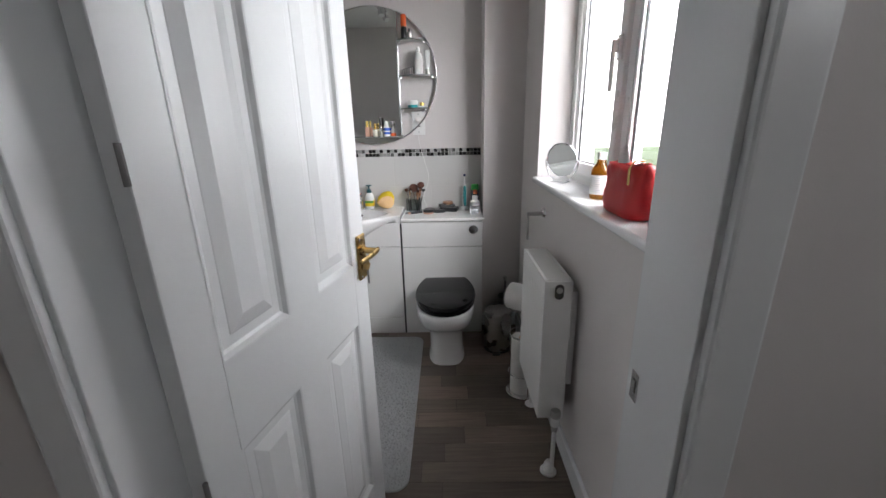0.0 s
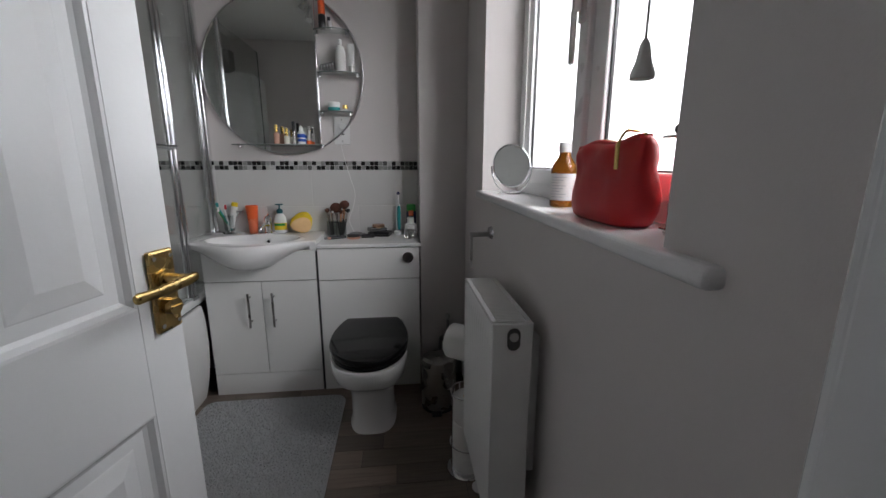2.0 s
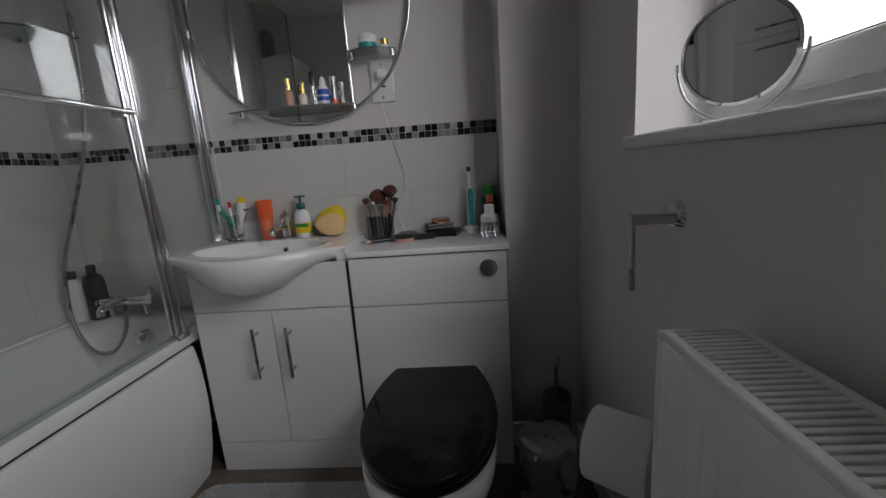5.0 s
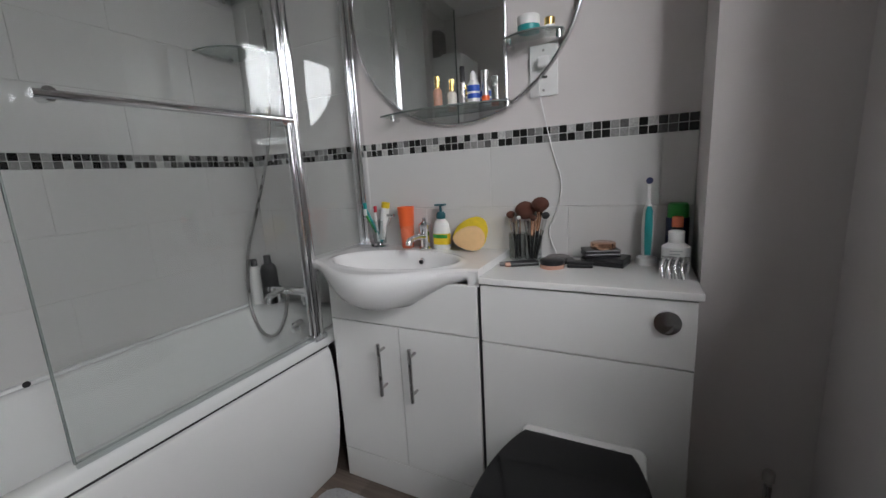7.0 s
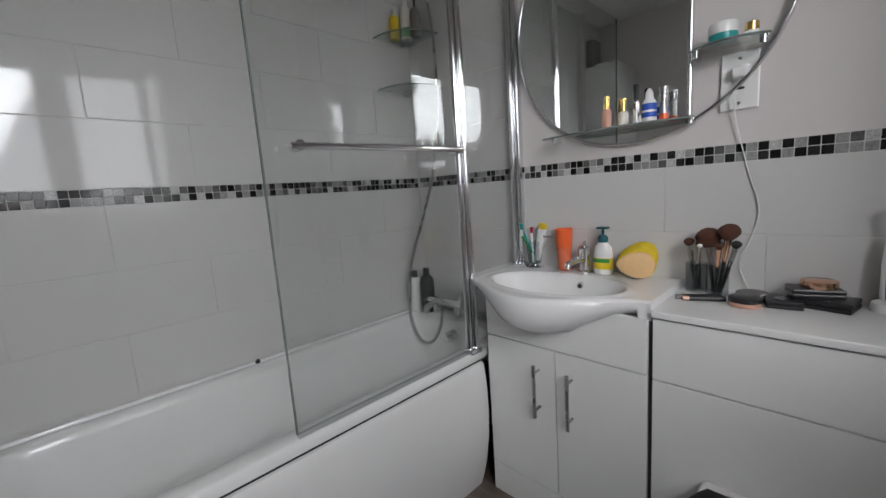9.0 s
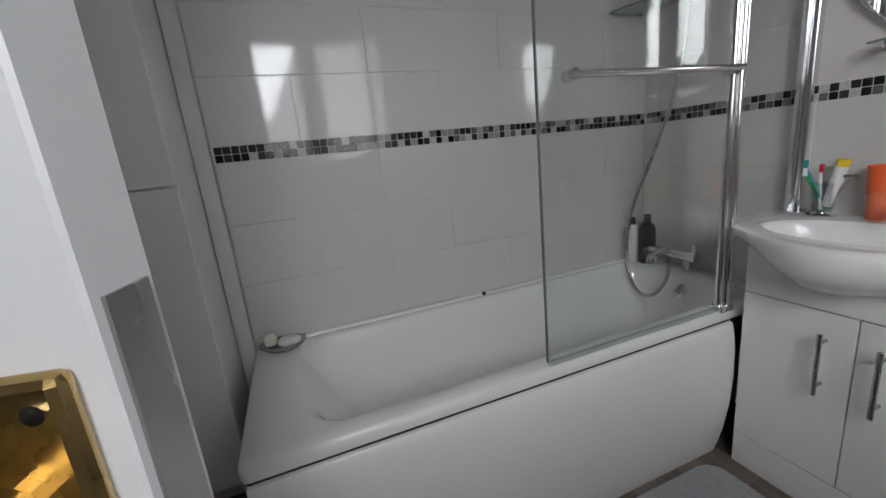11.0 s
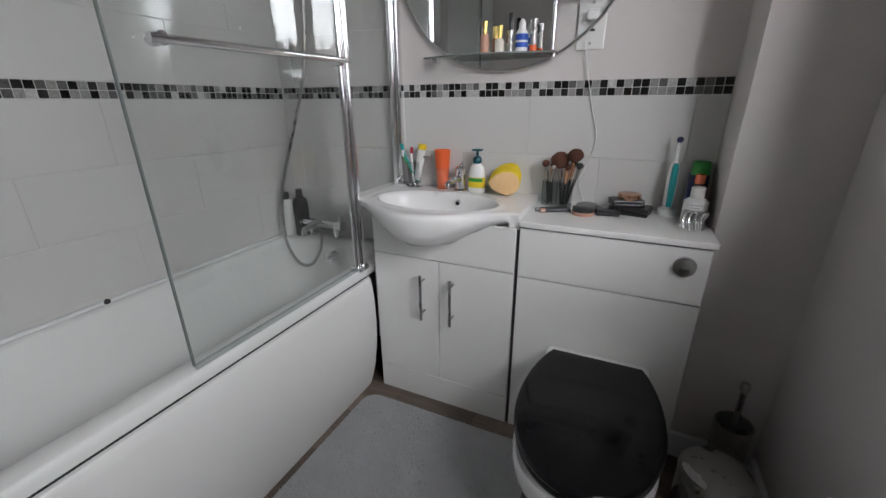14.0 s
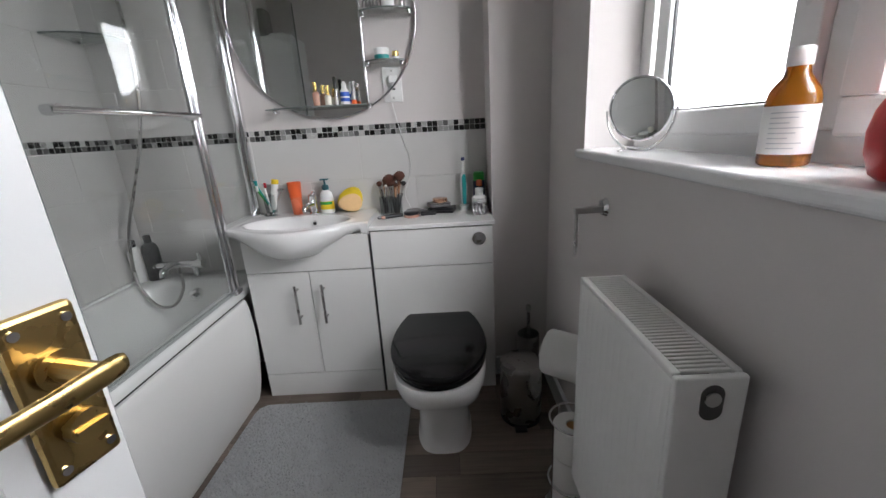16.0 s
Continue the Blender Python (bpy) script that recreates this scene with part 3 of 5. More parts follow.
for y in (-0.905, -0.385):
    part("bracket", T([(-1.338, y, 1.234), (-1.302, y, 1.234)], 0.013, 14), M_CHROME, rail, smooth=40)

# ---- the vanity unit and basin ----
vanity = thing("vanity_unit", (-1.027, -0.15, 0), "white gloss vanity cupboard with two doors and bar handles", "cabinet")
VX0, VX1, VY = -1.292, -0.764, -0.30
part("body", B(VX0, VX1, VY + 0.018, -0.002, 0.0, 0.640, 0.001), M_CAB, vanity)
for x0 in (VX0, VX1 - 0.004):
    part("side_panel", B(x0, x0 + 0.004, VY + 0.018, -0.002, 0.6405, 0.752), M_CAB, vanity)
part("top_panel", B(VX0, VX1, VY, VY + 0.017, 0.604, 0.752, 0.0015), M_CAB, vanity)
part("plinth", B(VX0, VX1, VY, VY + 0.017, 0.0, 0.112, 0.0015), M_CAB, vanity)
# Dark sheet behind the doors puts the shade of their gaps into colour.
part("gap_shade_sheet", B(VX0 + 0.002, VX1 - 0.002, VY + 0.012, VY + 0.0175, 0.11, 0.606), M_JOINT_SHADE, vanity)
for x0, x1, hx in ((VX0, -1.030, -1.087), (-1.027, VX1, -0.974)):
    dr = part("door", B(x0, x1, VY, VY + 0.016, 0.115, 0.600, 0.0015), M_CAB, vanity)
    bm = T([(hx, VY - 0.032, 0.375), (hx, VY - 0.032, 0.550)], 0.006, 14)
    for z in (0.40, 0.525):
        tube(bm, [(hx, VY, z), (hx, VY - 0.032, z)], 0.0045, 10)
    part("handle", bm, M_STEEL, dr, "brushed steel bar handle", smooth=40)

basin = thing("basin", (-1.06, -0.2, 0.75), "white ceramic semi-recessed basin with a curved front", "basin")
SX0, SX1, STOP = -1.385, -0.757, 0.80
NX, NV = 121, 64
rings = []
for i in range(NX):
    fx = i / (NX - 1)
    x = SX0 + (SX1 - SX0) * fx
    q = abs(2 * fx - 1)
    bulge = (0.5 + 0.5 * math.cos(math.pi * min(1, q / 0.97))) ** 0.9
    drop = (0.5 + 0.5 * math.cos(math.pi * min(1, q / 0.92))) ** 0.9
    yf = -0.298 - 0.140 * bulge
    zb = 0.752 - 0.088 * drop
    col = []
    for j in range(NV):
        y = yf * j / (NV - 1)
        ex, ey = (x + 1.065) / 0.218, (y + 0.240) / 0.130
        r2 = ex * ex + ey * ey
        dep = 0.0
        if r2 < 1:
            dep = 0.12 * (1 - r2 * r2)
        lip = 0.004 * math.exp(-((math.sqrt(r2) - 1.04) / 0.06) ** 2)
        col.append(Vector((x, y, STOP - dep + lip - (0.006 if j == NV - 1 else 0))))
    for k, (fy, fz) in enumerate(((1.012, 0.12), (1.014, 0.3), (1.0, 0.5), (0.96, 0.7), (0.88, 0.87), (0.76, 1.0))):
        yy = yf * fy if bulge > 0.02 else yf + (0.001 * k)
        yy = min(yy, -0.27) if fy > 0.8 else max(min(yy, -0.26), -0.32)
        col.append(Vector((x, yy, STOP - (STOP - zb) * fz)))
    z_under = 0.656 if x > -1.285 else zb
    col += [Vector((x, -0.255, z_under)), Vector((x, -0.002, z_under))]
    rings.append(col)
part("bowl", loft(bmesh.new(), rings), M_CERAMIC, basin, smooth=55)
part("overflow_ring", T([(-1.03, -0.118, 0.772), (-1.03, -0.128, 0.769)], 0.011, 16), M_CHROME, basin)
# Hole is a dark disc on the ring; its depth shade is painted.
part("overflow_hole", T([(-1.03, -0.1285, 0.769), (-1.03, -0.1305, 0.7685)], 0.007, 12), M_JOINT_SHADE, basin)
part("waste", T([(-1.06, -0.262, 0.679), (-1.06, -0.262, 0.683)], 0.021, 20), M_CHROME, basin)

tap = thing("basin_mixer_tap", (-1.045, -0.07, STOP), "chrome basin mixer tap with lever", "tap")
part("body", L(-1.045, -0.062, [(0.024, STOP), (0.024, STOP + 0.006), (0.018, STOP + 0.012), (0.018, STOP + 0.06), (0.021, STOP + 0.066), (0.021, STOP + 0.088), (0.012, STOP + 0.096)], 20), M_CHROME, tap, smooth=40)
part("spout", T(spline([(-1.045, -0.07, STOP + 0.045), (-1.05, -0.11, STOP + 0.052), (-1.055, -0.15, STOP + 0.045), (-1.056, -0.158, STOP + 0.03)], 5), 0.011, 14), M_CHROME, tap, smooth=40)
part("lever", T([(-1.045, -0.062, STOP + 0.09), (-1.025, -0.10, STOP + 0.112)], 0.008, 12, 0.005), M_CHROME, tap, smooth=40)

# ---- the toilet unit ----
wcu = thing("toilet_unit", (-0.5, -0.15, 0), "white gloss toilet cistern cabinet with worktop", "cabinet")
WX0, WX1 = -0.752, -0.252
part("body", B(WX0, WX1, -0.283, -0.002, 0, 0.762, 0.001), M_CAB, wcu)
part("upper_panel", B(WX0, WX1, -0.300, -0.284, 0.599, 0.758, 0.0015), M_CAB, wcu)
part("lower_panel", B(WX0, WX1, -0.300, -0.284, 0.0, 0.595, 0.0015), M_CAB, wcu)
part("worktop", B(-0.7545, -0.2425, -0.308, -0.002, 0.7625, 0.7805, 0.003), M_CAB, wcu)
fb = part("flush_button", T([(-0.309, -0.300, 0.708), (-0.309, -0.309, 0.708)], 0.0275, 28), M_CHROME, wcu, "round chrome dual flush button", smooth=40)
part("button_half", T([(-0.309, -0.309, 0.716), (-0.309, -0.3125, 0.716)], 0.0145, 20), M_CHROME, fb)
part("button_half", T([(-0.309, -0.309, 0.697), (-0.309, -0.3115, 0.697)], 0.012, 20), M_STEEL, fb)
# Open gap drawn as a dark strip; its shade is in the colour.
structure("cabinet_gap_shade", B(-0.763, -0.7555, -0.292, -0.002, 0, 0.752), M_JOINT_SHADE, "dark strip standing in for shade in the gap between the two cabinets")

toilet = thing("toilet", (-0.487, -0.55, 0), "white ceramic toilet pan with a closed black seat", "toilet")
CX = -0.487


def dshape(hw_back, hw, y_back, y_wide, y_front, n=40):
    """D-shaped seat outline: straight back, widest at y_wide, round front."""
    out = []
    for k in range(n):
        a = math.pi * k / (n - 1)
        out.append((CX + hw * math.cos(a), y_wide - (y_wide - y_front) * math.sin(a) ** 0.92))
    side = []
    for k in range(1, 9):
        t = k / 9
        w = hw_back + (hw - hw_back) * math.cos(t * math.pi / 2) ** 0.8
        side.append((w, y_wide + (y_back - y_wide) * t ** 0.95))
    left = [(CX - w, y) for w, y in side]
    right = [(CX + w, y) for w, y in side][::-1]
    return out + left + [(CX - hw_back, y_back), (CX + hw_back, y_back)] + right


def pan_ring(z, hw, yb, yf, n=40):
    ring = []
    for k in range(n):
        a = 2 * math.pi * k / n
        c, s = math.cos(a), math.sin(a)
        y = (yb + yf) / 2 + (yb - yf) / 2 * (abs(s) ** 0.8) * (1 if s > 0 else -1)
        ring.append(Vector((CX + hw * (abs(c) ** 0.6) * (1 if c > 0 else -1), y, z)))
    return ring


rings = [pan_ring(*r) for r in ((0.0, 0.106, -0.36, -0.688), (0.012, 0.102, -0.36, -0.682), (0.05, 0.098, -0.36, -0.676), (0.14, 0.098, -0.36, -0.682), (0.20, 0.104, -0.35, -0.705),
                                (0.24, 0.118, -0.34, -0.738), (0.27, 0.138, -0.33, -0.782), (0.30, 0.153, -0.325, -0.822), (0.345, 0.161, -0.32, -0.846), (0.378, 0.162, -0.32, -0.850),
                                (0.386, 0.157, -0.325, -0.845), (0.386, 0.118, -0.40, -0.80), (0.35, 0.11, -0.41, -0.79), (0.25, 0.07, -0.45, -0.70))]
part("pan", loft(bmesh.new(), rings), M_CERAMIC, toilet, smooth=55)
part("pan_back", B(CX - 0.15, CX + 0.15, -0.45, -0.301, 0.30, 0.385, 0.02, 4), M_CERAMIC, toilet, smooth=50)
part("outlet_shroud", B(CX - 0.09, CX + 0.09, -0.42, -0.301, 0.0, 0.31, 0.02, 3), M_CERAMIC, toilet, smooth=50)
part("seat", slab(bmesh.new(), dshape(0.118, 0.163, -0.405, -0.62, -0.852), 0.389, 0.409, 0.008), M_BLACK, toilet, "black gloss seat ring", smooth=50)
part("lid", slab(bmesh.new(), dshape(0.12, 0.167, -0.402, -0.62, -0.858), 0.411, 0.436, 0.012, 5), M_BLACK, toilet, "black gloss moulded lid", smooth=50)
for sx in (-1, 1):
    part("hinge", T([(CX + sx * 0.078, -0.385, 0.384), (CX + sx * 0.078, -0.385, 0.412)], 0.013, 14), M_CHROME, toilet)

# ---- tall cabinet by the bath ----
tall = thing("tall_cabinet", (-1.79, -1.94, 0.26), "white gloss tall wall cabinet with steel bar handles", "cabinet")
TX, TY0, TY1 = -1.645, -2.125, -1.768
part("body", B(XL + 0.002, TX - 0.018, TY0, TY1, 0.262, 1.96, 0.001), M_CAB, tall)
for z0, z1, hz in ((0.262, 1.080, 1.036), (1.084, 1.96, 1.132)):
    dr = part("door", B(TX - 0.017, TX, TY0, TY1, z0, z1, 0.0015), M_CAB, tall)
    bm = T([(TX + 0.03, -2.06, hz), (TX + 0.03, -1.855, hz)], 0.006, 14)
    for y in (-2.03, -1.885):
        tube(bm, [(TX, y, hz), (TX + 0.03, y, hz)], 0.0045, 10)
    part("handle", bm, M_STEEL, dr, "brushed steel bar handle", smooth=40)
tagged(part("storage_box", B(-1.90, -1.84, -1.93, -1.80, 1.961, 2.17, 0.006), M_GREYB), "dark grey box standing on the tall cabinet", "box")
tagged(part("folded_cloth", B(-1.83, -1.72, -1.99, -1.80, 1.961, 1.985, 0.01, 3), M_WHITEP), "white folded cloth on the tall cabinet", "cloth")

# ---- round mirror with glass shelves ----
mirror = thing("round_mirror", (-0.915, -0.01, 1.61), "round wall mirror with chrome rim and glass side shelves", "mirror")
MCX, MCZ, MR, MCH = -0.915, 1.612, 0.395, -0.752


def disc_xz(bm, pts, y0, y1):
    return loft(bm, [[Vector((x, y0, z)) for x, z in pts], [Vector((x, y1, z)) for x, z in pts]])


a_ch = math.acos((MCH - MCX) / MR)
arc = [(MCX + MR * math.cos(a), MCZ + MR * math.sin(a)) for a in [a_ch + (2 * math.pi - 2 * a_ch) * k / 80 for k in range(81)]]
part("mirror_glass", disc_xz(bmesh.new(), arc, -0.016, -0.011), M_MIRROR, mirror, "silvered mirror glass")
part("backing", disc_xz(bmesh.new(), [(MCX + (x - MCX) * 0.985, MCZ + (z - MCZ) * 0.985) for x, z in arc], -0.0105, -0.001), M_GREYB, mirror)
ring = [(MCX + MR * math.cos(a), -0.014, MCZ + MR * math.sin(a)) for a in [2 * math.pi * k / 120 for k in range(121)]]
part("rim", T(ring, 0.0045, 8), M_CHROME, mirror, "thin chrome rim", smooth=60)
part("upright_bar", T([(MCH, -0.018, MCZ - 0.36), (MCH, -0.018, MCZ + 0.362)], 0.0065, 12), M_CHROME, mirror, smooth=40)
ring = [(MCX + (MR + 0.001) * math.cos(a), -0.03, MCZ + (MR + 0.001) * math.sin(a)) for a in [-a_ch + 2 * a_ch * k / 60 for k in range(61)]]
part("shelf_arc", T(ring, 0.0045, 8), M_CHROME, mirror, "curved chrome shelf rail", smooth=60)


def glass_shelf(x0, x1, z, depth, clips):
    out = [(x0, -0.02), (x1, -0.02)]
    n = 14
    out += [(x1 - (x1 - x0) * k / n, -0.02 - depth * min(1, (math.sin(math.pi * (0.12 + 0.76 * k / n)) * 1.0)) ** 0.6) for k in range(n + 1)]
    s = part("shelf", slab(bmesh.new(), out, z - 0.003, z + 0.003, 0.001, 1), M_GLASS, mirror, "clear glass shelf")
    front = [(x, y, z) for x, y in out[2:]]
    part("shelf_edge", T(front, 0.0028, 6), M_EDGE, s, "dark green polished glass edge")
    for cx in clips:
        bm = T([(cx, -0.0, z - 0.008), (cx, -0.035, z - 0.008)], 0.0075, 12)
        lathe(bm, cx, -0.035, [(0.004, z - 0.016), (0.009, z - 0.014), (0.009, z + 0.006), (0.005, z + 0.009)], 12)
        part("clip", bm, M_CHROME, s, smooth=40)


glass_shelf(-1.185, -0.735, 1.262, 0.095, (-1.16, -0.745))
glass_shelf(-0.742, -0.575, 1.428, 0.085, (-0.735, -0.592))
glass_shelf(-0.745, -0.535, 1.615, 0.085, (-0.737, -0.545))
glass_shelf(-0.748, -0.575, 1.812, 0.085, (-0.740, -0.592))


# ---- bottles, jars and tubes ----
def bottle(name, x, y, z, prof, m_body, capprof, m_cap, label, category="bottle", band=None, seg=20, squash=1.0):
    """A turned bottle: body, cap and, where it has one, a label band (z0, z1, radius, material)."""
    t = thing(name, (x, y, z), label, category)
    b_ = part("bottle_body", L(x, y, [(r, z + h) for r, h in prof], seg), m_body, t, smooth=50)
    c = part("cap", L(x, y, [(r, z + h) for r, h in capprof], seg), m_cap, t, smooth=50)
    if band:
        for z0, z1, r, mm in band:
            rings = [[(x + r * math.cos(2 * math.pi * i / seg), y + r * math.sin(2 * math.pi * i / seg), z + h) for i in range(seg)] for h in (z0, z1)]
            part("label_band", loft(bmesh.new(), rings, cap=False), mm, t, smooth=50)
    if squash != 1.0:
        t.scale = (1, squash, 1)
    return t


SH1, SH2, SH3, SH4 = 1.2655, 1.4315, 1.6185, 1.8155
for x, h, mm in ((-0.962, 0.058, M_NUDE), (-0.912, 0.042, M_CREAM)):
    bottle("nail_polish_bottle", x, -0.07, SH1, [(0.013, 0), (0.0145, 0.003), (0.0145, h - 0.006), (0.008, h)], mm, [(0.008, h), (0.0085, h + 0.036), (0.006, h + 0.038)], M_GOLDCAP, "small cosmetic bottle with a gold cap on the shelf")
bottle("mascara_tube", -0.878, -0.062, SH1, [(0.008, 0), (0.008, 0.065)], M_STEEL, [(0.008, 0.065), (0.008, 0.11), (0.006, 0.113)], M_BLKPL, "black and steel mascara tube on the shelf", "tube")
bottle("contact_lens_bottle", -0.840, -0.068, SH1, [(0.019, 0), (0.0195, 0.004), (0.0195, 0.052), (0.012, 0.064)], M_WHITEP, [(0.011, 0.064), (0.010, 0.082), (0.004, 0.092)], M_WHITEP, "white bottle with blue label on the shelf", band=[(0.012, 0.026, 0.0199, M_BLUE), (0.032, 0.05, 0.0199, M_BLUE)])
bottle("amber_pill_tube", -0.805, -0.06, SH1, [(0.012, 0), (0.012, 0.018)], M_ORANGE, [(0.010, 0.018), (0.010, 0.07), (0.012, 0.085), (0.012, 0.09)], M_STEEL, "small orange based brush tube on the shelf", "tube")
bottle("cream_jar", -0.668, -0.07, SH2, [(0.030, 0), (0.031, 0.004), (0.031, 0.016)], M_TEAL, [(0.031, 0.016), (0.031, 0.040), (0.029, 0.042)], M_WHITEP, "white cream jar with turquoise base on glass shelf", "jar")
bottle("gold_jar", -0.612, -0.062, SH2, [(0.014, 0), (0.014, 0.010)], M_WHITEP, [(0.0145, 0.010), (0.0145, 0.028), (0.012, 0.03)], M_GOLDCAP, "tiny jar with a gold lid on glass shelf", "jar")
bottle("lotion_bottle", -0.625, -0.062, SH3, [(0.024, 0), (0.026, 0.004), (0.026, 0.095), (0.018, 0.118), (0.009, 0.124)], M_WHITEP, [(0.010, 0.124), (0.010, 0.15), (0.006, 0.153)], M_WHITEP, "white lotion bottle on glass shelf", band=[(0.03, 0.085, 0.0263, M_PAPER)])
t = thing("lotion_tube", (-0.572, -0.06, SH3), "white tube standing on its silver cap on a shelf", "tube")
part("tube_body", loft(bmesh.new(), [[Vector((-0.572 + a * math.cos(q), -0.06 + b_ * math.sin(q), SH3 + h)) for q in [2 * math.pi * i / 20 for i in range(20)]] for a, b_, h in ((0.014, 0.014, 0.03), (0.015, 0.0145, 0.035), (0.017, 0.009, 0.09), (0.019, 0.0015, 0.135))]), M_WHITEP, t, smooth=50)
part("cap", L(-0.572, -0.06, [(0.0145, SH3), (0.0145, SH3 + 0.03)], 18), M_STEEL, t, smooth=40)
t = thing("hair_clip", (-0.695, -0.06, SH3), "grey plastic claw clip lying on glass shelf", "hair clip")
bm = bmesh.new()
for k in range(5):
    x = -0.725 + 0.014 * k
    tube(bm, spline([(x, -0.085, SH3 + 0.004), (x + 0.004, -0.08, SH3 + 0.026 + 0.004 * k), (x + 0.012, -0.06, SH3 + 0.034 + 0.002 * k), (x + 0.016, -0.035, SH3 + 0.006)], 5), 0.004, 6)
part("claw", bm, M_GREYB, t, smooth=60)
part("spine", T([(-0.728, -0.06, SH3 + 0.03), (-0.66, -0.06, SH3 + 0.042)], 0.007, 8), M_WHITEP, t, smooth=60)
bottle("deodorant_can", -0.705, -0.06, SH4, [(0.017, 0), (0.018, 0.003), (0.018, 0.06), (0.014, 0.066)], M_BLKPL, [(0.0165, 0.066), (0.017, 0.07), (0.017, 0.125), (0.014, 0.13)], M_ORANGE, "black spray can with orange cap on top shelf", "can")
bottle("small_silver_bottle", -0.672, -0.06, SH4, [(0.012, 0), (0.013, 0.004), (0.013, 0.036)], M_STEEL, [(0.008, 0.036), (0.008, 0.055)], M_BLKPL, "small silver bottle on top shelf")

# socket with charger plug and lead
sock = thing("shaver_socket", (-0.64, -0.004, 1.34), "white double socket plate with a plugged-in charger", "socket")
part("plate", B(-0.682, -0.600, -0.010, -0.001, 1.268, 1.412, 0.003), M_WHITEP, sock)
for z in (1.285, 1.395):
    part("screw", T([(-0.641, -0.010, z), (-0.641, -0.0115, z)], 0.004, 10), M_STEEL, sock)
part("switch", B(-0.652, -0.630, -0.0125, -0.0102, 1.318, 1.324), M_JOINT_SHADE, sock)
lead = thing("toothbrush_charger_lead", (-0.635, -0.012, 1.36), "white charger plug with thin trailing lead", "cable")
part("plug", B(-0.655, -0.618, -0.034, -0.010, 1.345, 1.375, 0.006, 3), M_WHITEP, lead)
part("cable", T(spline([(-0.637, -0.03, 1.345), (-0.65, -0.028, 1.30), (-0.64, -0.014, 1.22), (-0.612, -0.013, 1.10), (-0.588, -0.013, 1.01), (-0.602, -0.013, 0.93), (-0.625, -0.013, 0.86), (-0.60, -0.02, 0.79)], 8), 0.0016, 6), M_WHITEP, lead, smooth=60)

# ---- on the basin ----
BT = STOP + 0.001
t = thing("toothbrush_tumbler", (-1.245, -0.055, BT), "clear tumbler on a chrome foot holding toothbrushes", "tumbler")
part("glass", L(-1.245, -0.055, [(0.024, BT + 0.014), (0.031, BT + 0.10), (0.0295, BT + 0.10), (0.022, BT + 0.018)], 24), M_CLEAR, t, smooth=50)
part("foot", L(-1.245, -0.055, [(0.033, BT), (0.033, BT + 0.004), (0.012, BT + 0.008), (0.01, BT + 0.014)], 24), M_CHROME, t, smooth=40)
for i, (dx, dy, tx, ty, ln, mm, cap_m) in enumerate(((-0.01, 0.0, -0.055, -0.01, 0.165, M_TEAL, M_TEAL), (0.0, 0.008, -0.022, 0.012, 0.15, M_WHITEP, M_REDP), (-0.004, -0.008, -0.05, -0.02, 0.14, M_GREEN, M_WHITEP))):
    b_ = thing("toothbrush", (-1.245 + dx, -0.055 + dy, BT + 0.02), ("turquoise", "white and red", "green and white")[i] + " toothbrush leaning in the tumbler", "toothbrush", "toothbrushes in the tumbler")
    p0, p1 = Vector((-1.245 + dx * -1, -0.055 - dy, BT + 0.02)), Vector((-1.245 + tx, -0.055 + ty, BT + ln))
    part("handle", T([p0, p0.lerp(p1, 0.4), p0.lerp(p1, 0.82), p1], 0.0055, 8, 0.0035), mm, b_, smooth=60)
    hd = p0.lerp(p1, 0.93) + Vector((0.007, -0.005, 0))
    part("bristles", B(hd.x - 0.005, hd.x + 0.005, hd.y - 0.005, hd.y + 0.005, hd.z - 0.012, hd.z + 0.012, 0.002), cap_m, b_)
t = thing("toothpaste_tube", (-1.225, -0.055, BT + 0.03), "white toothpaste tube with a yellow tip in the tumbler", "toothpaste")
p0, p1 = Vector((-1.235, -0.055, BT + 0.03)), Vector((-1.208, -0.05, BT + 0.165))
part("tube_body", T([p0, p0.lerp(p1, 0.86)], 0.012, 14, 0.0155), M_WHITEP, t, smooth=50)
part("cap", T([p0.lerp(p1, 0.86), p1], 0.0155, 14), M_YELLOW, t, smooth=40)
t = thing("razor", (-1.20, -0.04, BT + 0.03), "chrome razor leaning in the tumbler", "razor")
part("razor_handle", T([(-1.238, -0.05, BT + 0.03), (-1.19, -0.05, BT + 0.118)], 0.005, 10), M_CHROME, t, smooth=40)
part("razor_head", B(-1.205, -1.172, -0.06, -0.045, BT + 0.112, BT + 0.124, 0.003), M_CHROME, t)
bottle("orange_bottle", -1.128, -0.045, BT, [(0.021, 0), (0.022, 0.004), (0.0255, 0.080)], M_ORANGE2, [(0.0265, 0.080), (0.0308, 0.148), (0.0292, 0.148), (0.0255, 0.090)], M_ORANGE, "orange lidded bottle in a clear tumbler on the basin")
t = thing("hand_soap_bottle", (-0.985, -0.05, BT), "clear hand soap bottle with dark teal pump", "soap bottle")
hb = part("bottle_body", loft(bmesh.new(), [[Vector((-0.985 + a * math.cos(q), -0.05 + a * 0.62 * math.sin(q), BT + h)) for q in [2 * math.pi * i / 24 for i in range(24)]] for a, h in ((0.030, 0), (0.032, 0.004), (0.032, 0.06), (0.027, 0.09), (0.012, 0.108))]), M_WHITEP, t, "translucent white bottle", smooth=50)
part("label_band", loft(bmesh.new(), [[Vector((-0.985 + 0.0325 * math.cos(q), -0.05 + 0.0325 * 0.63 * math.sin(q), BT + h)) for q in [math.pi + math.pi * i / 16 for i in range(17)]] for h in (0.018, 0.055)], cap=False, closed=False), M_YELLOW, hb)
